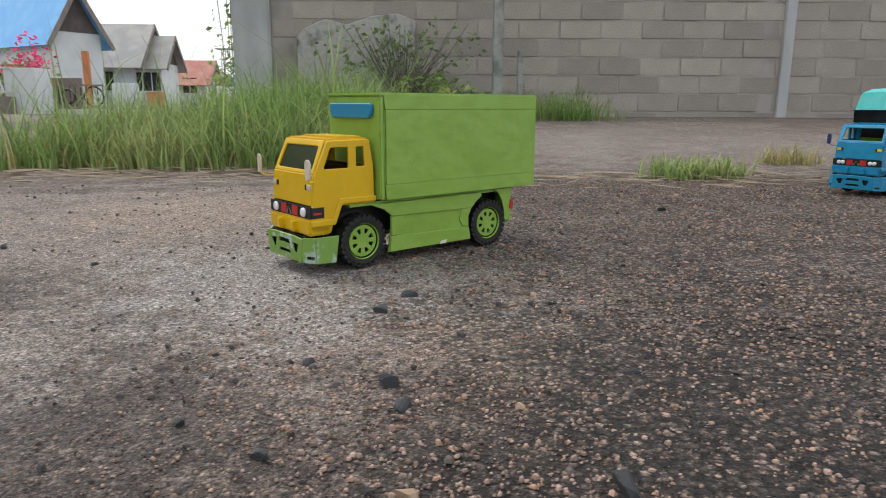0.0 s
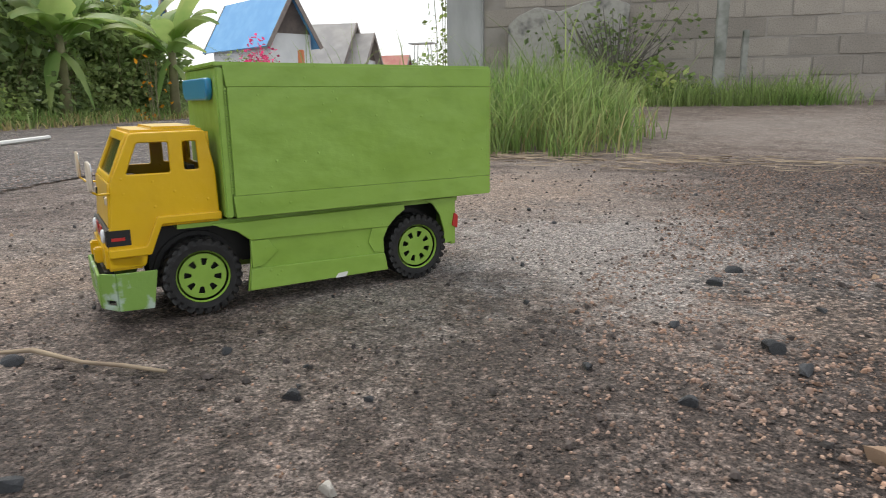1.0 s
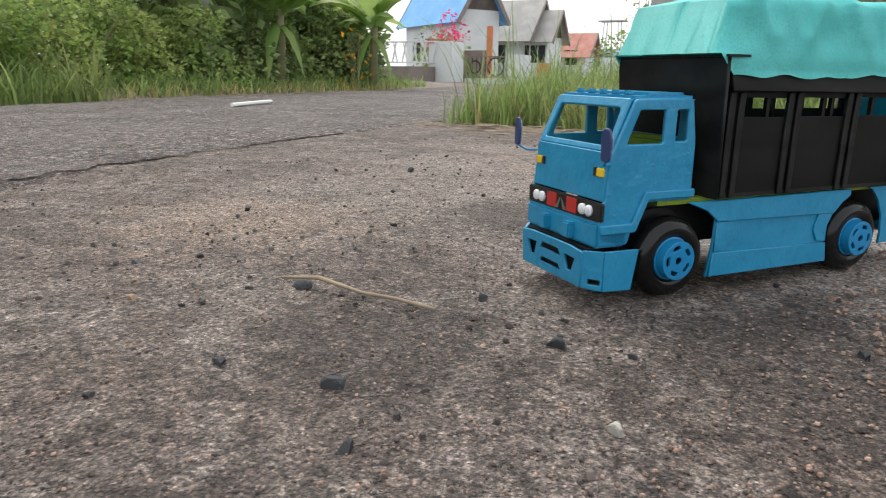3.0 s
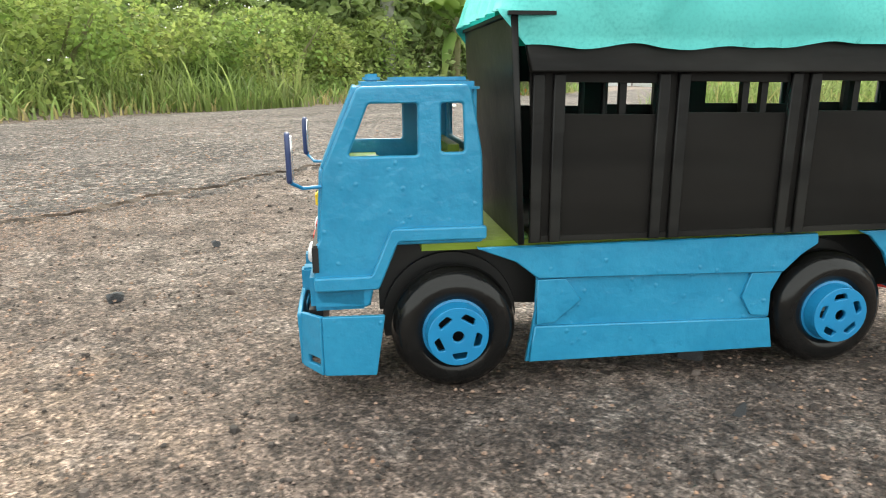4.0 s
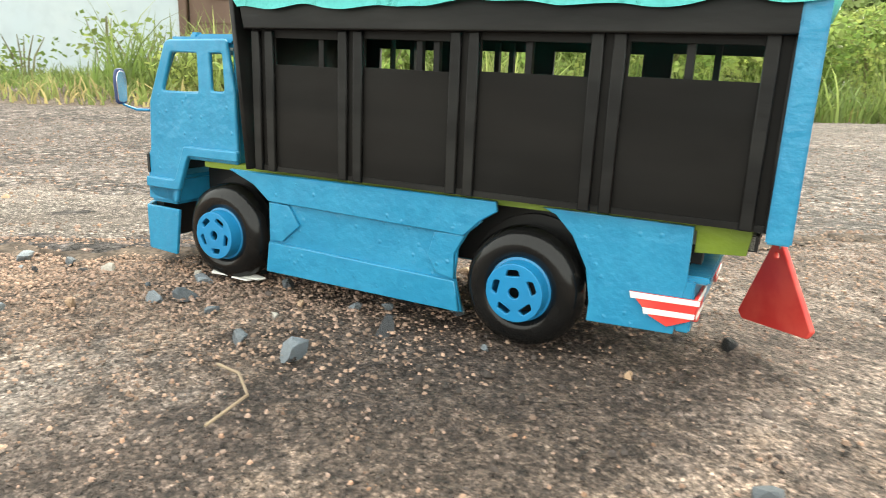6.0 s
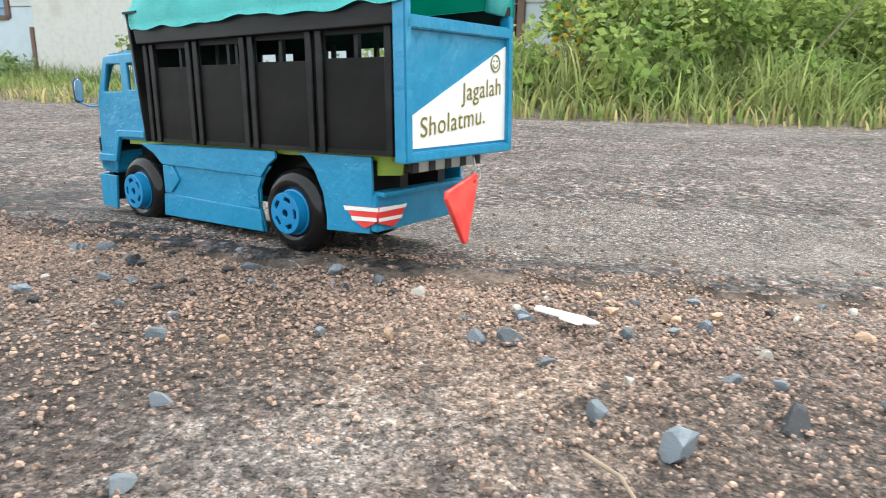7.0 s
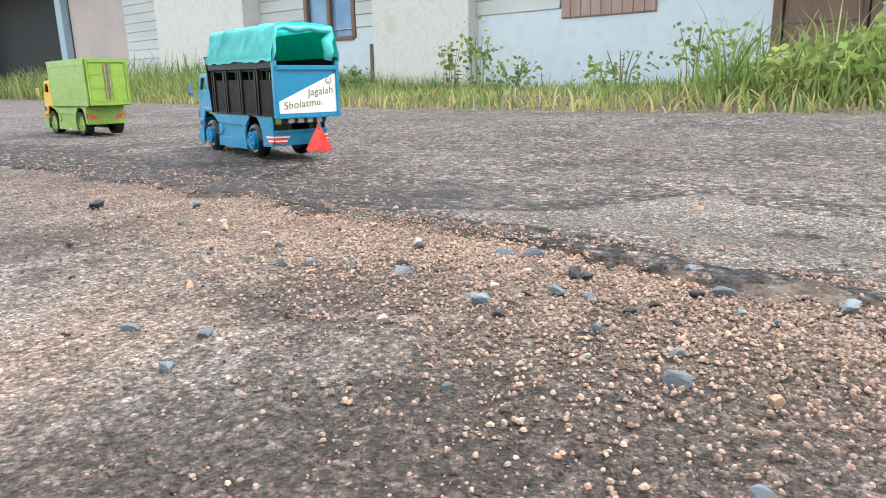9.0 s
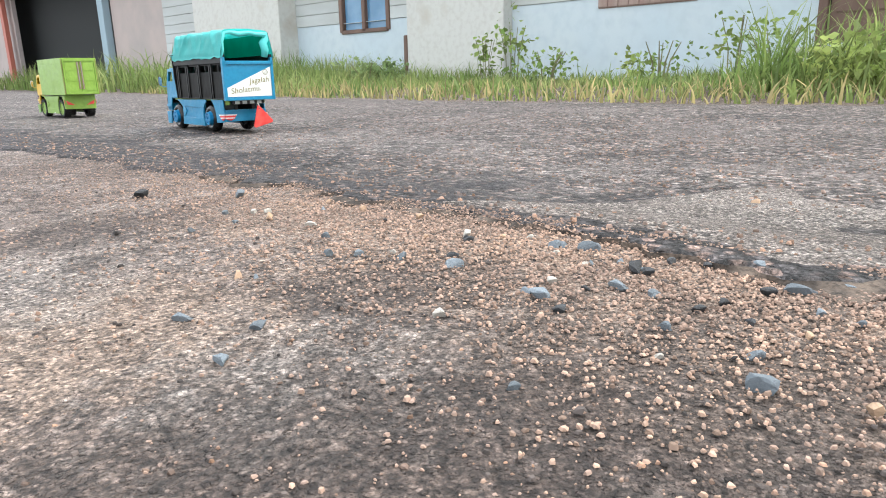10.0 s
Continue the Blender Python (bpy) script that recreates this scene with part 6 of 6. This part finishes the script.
for x, y, s, k in ((-0.405, 0.353, 0.022, "stone_dark"), (-0.504, 0.421, 0.014, "stone_dark"), (-0.516, 0.69, 0.014, "stone_dark"), (-0.328, 0.250, 0.018, "stone_pale"), (-0.506, 0.206, 0.020, "stone_dark"),
                   (-0.668, 0.358, 0.020, "stone_dark"), (-0.747, 0.629, 0.012, "stone_dark"), (-0.725, 1.075, 0.022, "stone_dark"), (-0.990, 0.595, 0.016, "stone_dark"), (-0.837, 0.377, 0.013, "stone_dark"),
                   (-0.347, 0.362, 0.010, "stone_dark"), (-1.02, 1.09, 0.022, "stone_dark"), (-0.040, 0.80, 0.024, "stone_dark"), (-0.070, 0.735, 0.024, "stone_dark"), (-0.197, 0.459, 0.014, "stone_dark"),
                   (-0.597, 0.191, 0.016, "stone_dark"), (-0.030, 0.490, 0.022, "stone_dark"), (-0.047, 0.532, 0.026, "stone_dark"), (-0.123, 0.580, 0.016, "stone_dark"), (-0.020, 0.360, 0.020, "stone_tan"),
                   (-0.124, 0.412, 0.020, "stone_dark"), (0.116, 0.375, 0.032, "stone_dark"), (0.02, 0.65, 0.016, "stone_dark"), (-0.27, 0.62, 0.010, "stone_dark"), (-0.6, 0.85, 0.012, "stone_dark"),
                   (-0.9, 0.85, 0.012, "stone_dark"), (-0.35, 1.2, 0.014, "stone_dark"), (0.5, 1.5, 0.03, "stone_dark"), (-0.45, 0.15, 0.015, "stone_dark"),
                   (-1.101, -0.931, 0.016, "stone_blue"), (-1.145, -1.076, 0.017, "stone_blue"), (-1.168, -1.165, 0.017, "stone_blue"), (-1.001, -1.170, 0.013, "stone_blue"), (-0.981, -1.219, 0.014, "stone_blue"),
                   (-1.133, -0.943, 0.011, "stone_blue"), (-1.27, -1.11, 0.020, "stone_blue"), (-1.17, -1.673, 0.022, "stone_dark"), (-1.653, -1.096, 0.016, "stone_tan"), (-1.105, -0.888, 0.011, "stone_tan"),
                   (-1.193, -1.047, 0.016, "stone_blue"), (-1.26, -1.135, 0.016, "stone_blue"), (-1.261, -0.881, 0.020, "stone_blue"), (-1.251, -0.954, 0.018, "stone_blue"), (-1.144, -0.994, 0.012, "stone_blue"),
                   (-0.963, -1.145, 0.013, "stone_blue"), (-1.031, -1.016, 0.009, "stone_blue"), (-1.051, -1.27, 0.012, "stone_tan"), (-1.169, -1.317, 0.014, "stone_blue"), (-1.242, -1.568, 0.022, "stone_blue"),
                   (-1.237, -1.055, 0.022, "stone_dark"), (-1.293, -0.988, 0.016, "stone_blue"), (-1.053, -0.630, 0.026, "stone_blue"), (-1.077, -0.666, 0.017, "stone_blue"), (-1.095, -0.573, 0.024, "stone_dark"),
                   (-1.029, -0.874, 0.014, "stone_blue"), (-1.202, -0.717, 0.018, "stone_blue"), (-1.162, -0.722, 0.022, "stone_blue"), (-1.188, -0.650, 0.020, "stone_blue"), (-0.963, -0.844, 0.016, "stone_blue"),
                   (-1.156, -0.742, 0.018, "stone_blue"), (-1.13, -0.52, 0.016, "stone_blue"), (-1.22, -0.60, 0.018, "stone_blue"), (-1.23, -0.80, 0.016, "stone_pale"), (-1.25, -0.84, 0.015, "stone_blue"),
                   (-0.90, -0.42, 0.016, "stone_blue"), (-1.06, -0.35, 0.016, "stone_dark"),
                   (-0.93, -0.02, 0.018, "stone_dark"), (-1.05, 0.14, 0.016, "stone_dark")):
    stone(x, y, s, k)
rr = random.Random(31)
for k in range(110):
    # gravel gathered along the broken edge of the lane
    y = rr.uniform(-1.5, -0.3)
    x = road_edge(y) + abs(rr.gauss(0.05, 0.09)) + 0.01
    stone(x, y, rr.uniform(0.006, 0.014), rr.choice(("stone_blue", "stone_blue", "stone_tan", "stone_pale", "stone_dark")))
for k in range(130):
    stone(rr.uniform(-1.2, 0.9), rr.uniform(0.1, 2.0), rr.uniform(0.005, 0.013), rr.choice(("stone_dark", "stone_dark", "stone_dark", "stone_tan")))


def pebbles(n, seed, place, size, material, label):
    """Loose grit: small eight-sided stones, each with its own proportions."""
    g = np.random.default_rng(seed)
    pts = place(g, n)
    n = len(pts)
    s = size[0] + (size[1] - size[0]) * g.random(n) ** 2.2
    w = np.arange(5) * 1.2566
    low = np.stack([np.cos(w), np.sin(w), np.full(5, -0.1)], 1)
    top = np.stack([0.62 * np.cos(w + 0.5), 0.62 * np.sin(w + 0.5), np.full(5, 0.62)], 1)
    base = np.concatenate([low, top])
    a = g.random(n) * 6.283
    q = base[None] * (0.75 + 0.5 * g.random((n, 10, 1)))
    q[:, :, 1] *= (0.55 + 0.45 * g.random((n, 1)))
    q[:, :, 2] *= (0.6 + 0.7 * g.random((n, 1)))
    c, sn = np.cos(a)[:, None], np.sin(a)[:, None]
    x = q[:, :, 0] * c - q[:, :, 1] * sn
    y = q[:, :, 0] * sn + q[:, :, 1] * c
    v = np.stack([x, y, q[:, :, 2]], 2) * s[:, None, None] * 0.5
    v += pts[:, None, :]
    f = np.array([(0, 1, 5, 5), (1, 6, 5, 5), (1, 2, 6, 6), (2, 7, 6, 6), (2, 3, 7, 7), (3, 8, 7, 7), (3, 4, 8, 8), (4, 9, 8, 8), (4, 0, 9, 9), (0, 5, 9, 9), (5, 6, 7, 7), (5, 7, 8, 8), (5, 8, 9, 9)])[:, :3]
    faces = (f[None] + 10 * np.arange(n)[:, None, None]).reshape(-1, 3)
    me = bpy.data.meshes.new("pebbles")
    me.from_pydata(v.reshape(-1, 3).tolist(), [], faces.tolist())
    return tagged(link_mesh("pebbles", me, M[material]), label, "pebbles", kind="stuff")


def near_path(g, n):
    """Denser close to where the camera goes."""
    t = g.random(n)
    cx, cy = -0.85 * t, 0.35 - 1.3 * t
    r = 0.12 + 1.5 * g.random(n) ** 1.3
    a = g.random(n) * 6.283
    x, y = cx + r * np.cos(a), cy + r * np.sin(a)
    ok = np.array([xx > road_edge(yy) + 0.01 for xx, yy in zip(x, y)])
    x, y = x[ok], y[ok]
    return np.stack([x, y, np.full(len(x), 0.0006)], 1)


def sandy(g, n):
    """Spilt coarse grit in a few drifts."""
    cs = np.array([(0.02, 0.55, 0.22), (0.12, 0.85, 0.3), (-1.12, -0.95, 0.14), (-1.18, -1.25, 0.18), (-1.15, -0.62, 0.12), (-0.05, 0.35, 0.18), (0.35, 0.6, 0.3)])
    k = g.integers(0, len(cs), n)
    x = cs[k, 0] + cs[k, 2] * g.normal(size=n) * 0.6
    y = cs[k, 1] + cs[k, 2] * g.normal(size=n) * 0.6
    ok = np.array([xx > road_edge(yy) + 0.01 for xx, yy in zip(x, y)])
    return np.stack([x[ok], y[ok], np.full(ok.sum(), 0.0008)], 1)


def bare_ground(g, n):
    """Stones standing bare where the cement skin has gone."""
    x, y = -0.45 + 1.9 * g.random(n), 0.05 + 2.1 * g.random(n) ** 1.3
    ok = np.array([xx + 0.45 * noise.noise((xx * 2.4, yy * 2.4, 0)) > -0.12 for xx, yy in zip(x, y)])
    return np.stack([x[ok], y[ok], np.full(ok.sum(), 0.0004)], 1)


def strewn(g, n):
    """Chips lying loose before the grass."""
    x, y = -1.45 + 2.0 * g.random(n), 0.25 + 1.9 * g.random(n)
    ok = np.array([xx > road_edge(yy) + 0.02 and noise.noise((xx * 3, yy * 3, 5)) > -0.15 for xx, yy in zip(x, y)])
    return np.stack([x[ok], y[ok], np.array([ground_z(a, b) for a, b in zip(x[ok], y[ok])]) + 0.0012], 1)


def drift(g, n):
    """Sand and fine gravel washed up against the broken edge."""
    y = -0.95 + g.normal(size=n) * 0.5
    e = np.array([road_edge(v) for v in y])
    d = -0.03 + np.abs(g.normal(size=n)) * 0.13
    return np.stack([e + d, y, np.clip(0.0048 - 0.1 * (d + 0.03), 0.0008, 0.0048)], 1)


def on_road(g, n):
    y = -0.9 + g.normal(size=n) * 1.3
    e = np.array([road_edge(v) for v in y])
    x = e - 0.02 - 1.6 * g.random(n) ** 1.2
    return np.stack([x, y, np.array([ground_z(a, b) for a, b in zip(x, y)]) + 0.0075], 1)


pebbles(44000, 5, bare_ground, (0.0022, 0.0068), "pebble", "bare rounded aggregate stones in the worn concrete")
pebbles(40000, 6, drift, (0.0010, 0.0038), "grit_tan", "tan sand and fine gravel along the broken edge")
pebbles(40000, 1, near_path, (0.001, 0.0037), "pebble", "fine brown grit and small pebbles on the concrete")
pebbles(26000, 2, near_path, (0.001, 0.0042), "grit_dark", "fine dark grit on the concrete")
pebbles(2600, 7, bare_ground, (0.003, 0.010), "grit_dark", "small dark chips among the bare aggregate")
pebbles(2200, 8, near_path, (0.002, 0.008), "grit_dark", "small dark chips on the concrete")
pebbles(1500, 9, strewn, (0.002, 0.009), "grit_dark", "dark chips strewn over the concrete")
pebbles(8000, 3, sandy, (0.0011, 0.0045), "grit_tan", "spilt tan gravel grains on the concrete")
pebbles(16000, 4, on_road, (0.002, 0.007), "pebble", "bare aggregate stones in the old asphalt")

# a dry stalk and a scrap of white paper
tagged(part("dry_stalk", tube([(-0.70, 0.362, 0.004), (-0.655, 0.366, 0.010), (-0.60, 0.362, 0.006), (-0.56, 0.362, 0.007), (-0.522, 0.366, 0.004)], [0.0016, 0.0024, 0.0018, 0.002, 0.0014], 6), M["straw"], smooth=True),
       "pale dry plant stalk lying on the concrete", "twig")
tagged(part("dry_stalk", tube([(-0.965, -0.66, 0.003), (-0.99, -0.645, 0.006), (-1.02, -0.655, 0.004), (-1.035, -0.67, 0.003)], 0.0009, 6), M["straw"]), "thin pale stalk lying on the concrete", "twig")
scrap = tagged(empty("paper_scrap"), "torn scrap of white paper lying on the concrete", "litter")
scrap.matrix_basis = pose(-1.200, -0.69, 0.004, 0, 0, 75) @ Matrix.Scale(0.62, 4)
part("strip", plate(rounded([(-0.035, -0.005), (0.030, -0.007), (0.038, 0.000), (0.02, 0.006), (-0.036, 0.006)], 0.002), [], 0.0025, 0.0004, pose(0, 0, 0.004, 8, 3, 0)), M["white"], scrap)
part("strip", plate(rounded([(-0.005, -0.012), (0.018, -0.016), (0.022, -0.008), (0.0, -0.004)], 0.002), [], 0.002, 0.0004, pose(0, 0, 0.002, -6, 5, 0)), M["white"], scrap)
white_bar = tagged(part("stick", tube([(-3.12, 2.52, 0.02), (-3.28, 2.98, 0.022)], 0.012, 6), M["white"]), "white stick lying on the lane", "stick")

block_wall()


# ---- motions ----
# where the front left tyre touches the ground, and the heading (0: along y, turning left)
BLUE_WAY = [(0, 1.205, 1.775, 124), (0.3, 0.945, 1.640, 124), (0.5, 0.800, 1.560, 124), (1, 0.510, 1.440, 125), (1.5, 0.265, 1.325, 128), (1.7, 0.185, 1.270, 131),
            (2, 0.030, 1.080, 136), (2.5, -0.175, 0.817, 139.5), (3, -0.356, 0.519, 144), (3.2, -0.429, 0.386, 144), (4.3, -0.653, -0.064, 140.3), (4.5, -0.7195, -0.1497, 140.3),
            (5, -0.8745, -0.3148, 140.2), (5.5, -1.082, -0.506, 141.3), (5.7, -1.140, -0.575, 142.5), (6.8, -1.352, -1.050, 157.5), (7, -1.400, -1.172, 158), (7.5, -1.502, -1.446, 160.5),
            (8, -1.604, -1.733, 163), (8.5, -1.695, -2.030, 165.5), (9, -1.763, -2.336, 168), (10, -1.875, -2.917, 173)]
GREEN_WAY = [(0, -0.115, 0.952, 130), (0.5, -0.382, 0.735, 131), (1, -0.585, 0.512, 137), (1.5, -0.719, 0.278, 139), (1.7, -0.757, 0.178, 140), (1.8, -0.790, 0.125, 140.5), (2, -0.847, 0.012, 141),
             (3, -1.150, -0.520, 148), (4.5, -1.450, -1.250, 160), (6, -1.721, -2.026, 167), (7.4, -1.833, -2.605, 171), (8, -1.847, -2.875, 173), (8.5, -1.856, -3.164, 175.5), (9, -1.856, -3.488, 177),
             (10, -1.965, -4.341, 177)]


def spline(rows, t):
    """Smooth value between keyed rows."""
    k = max(i for i in range(len(rows)) if rows[i][0] <= t + 1e-9)
    k = min(k, len(rows) - 2)
    a, b = rows[k], rows[k + 1]
    h = b[0] - a[0]
    u = (t - a[0]) / h

    def slope(i, c):
        i0, i1 = max(i - 1, 0), min(i + 1, len(rows) - 1)
        return (rows[i1][c] - rows[i0][c]) / (rows[i1][0] - rows[i0][0])

    out = []
    for c in range(1, len(a)):
        p, q, m0, m1 = a[c], b[c], slope(k, c) * h, slope(k + 1, c) * h
        out.append(p * (2 * u ** 3 - 3 * u * u + 1) + m0 * (u ** 3 - 2 * u * u + u) + q * (3 * u * u - 2 * u ** 3) + m1 * (u ** 3 - u * u))
    return out


def tread(p, left):
    """Height under an axle, the mean of its two wheels."""
    h = 0.0
    for s in (-0.05, 0.05):
        q = p + left * s
        h += 0.5 * (0.0075 * smooth(0.02, -0.12, q.x - road_edge(q.y)) + ground_z(q.x, q.y))
    return h


def drive(root, wheels, way):
    rows, spins = [], []
    gone, last = 0.0, None
    for i in range(101):
        t = i / 10
        x, y, h = spline(way, t)
        f = Vector((-math.sin(radians(h)), math.cos(radians(h)), 0))
        left = Vector((-math.cos(radians(h)), -math.sin(radians(h)), 0))
        p = Vector((x, y, 0)) - left * 0.062
        lift = tread(p, left)
        tip = math.degrees(math.atan2(tread(p - f * BASE, left) - lift, BASE))
        rows.append((t, pose(p.x, p.y, 0.001 + lift, 0, tip + 0.25 * math.sin(t * 5.1), h + 90)))
        if last is not None:
            gone += (p - last).dot(f)
        last = p
        spins.append((t, math.degrees(gone / R_W)))
    walk(root, rows)
    for w, x, s in wheels:
        walk(w, [(t, pose(x, s * 0.0505, R_W, 0, a + (37 if x else 0), 0)) for t, a in spins])


def motions():
    drive(green, green_wheels, GREEN_WAY)
    drive(blue, blue_wheels, BLUE_WAY)
    # the flap swings on its wire
    sway = [(0.0, 0, 0), (2.0, 10, 20), (4.3, 0, 40), (5.1, 0, 50), (5.3, 4, 45), (5.5, 6, 10), (5.7, -4, 55), (6.3, 20, 30), (6.8, 35, 55), (7.0, 52, 10), (7.5, 50, 0), (8.0, 46, 5), (8.5, -14, 10), (9.0, 2, 0), (9.5, -18, 5),
            (10.0, -14, 0)]
    walk(flap, [(i / 10, pose(-0.389, -0.022, 0.070, spline(sway, i / 10)[0], 0, spline(sway, i / 10)[1])) for i in range(101)])


motions()
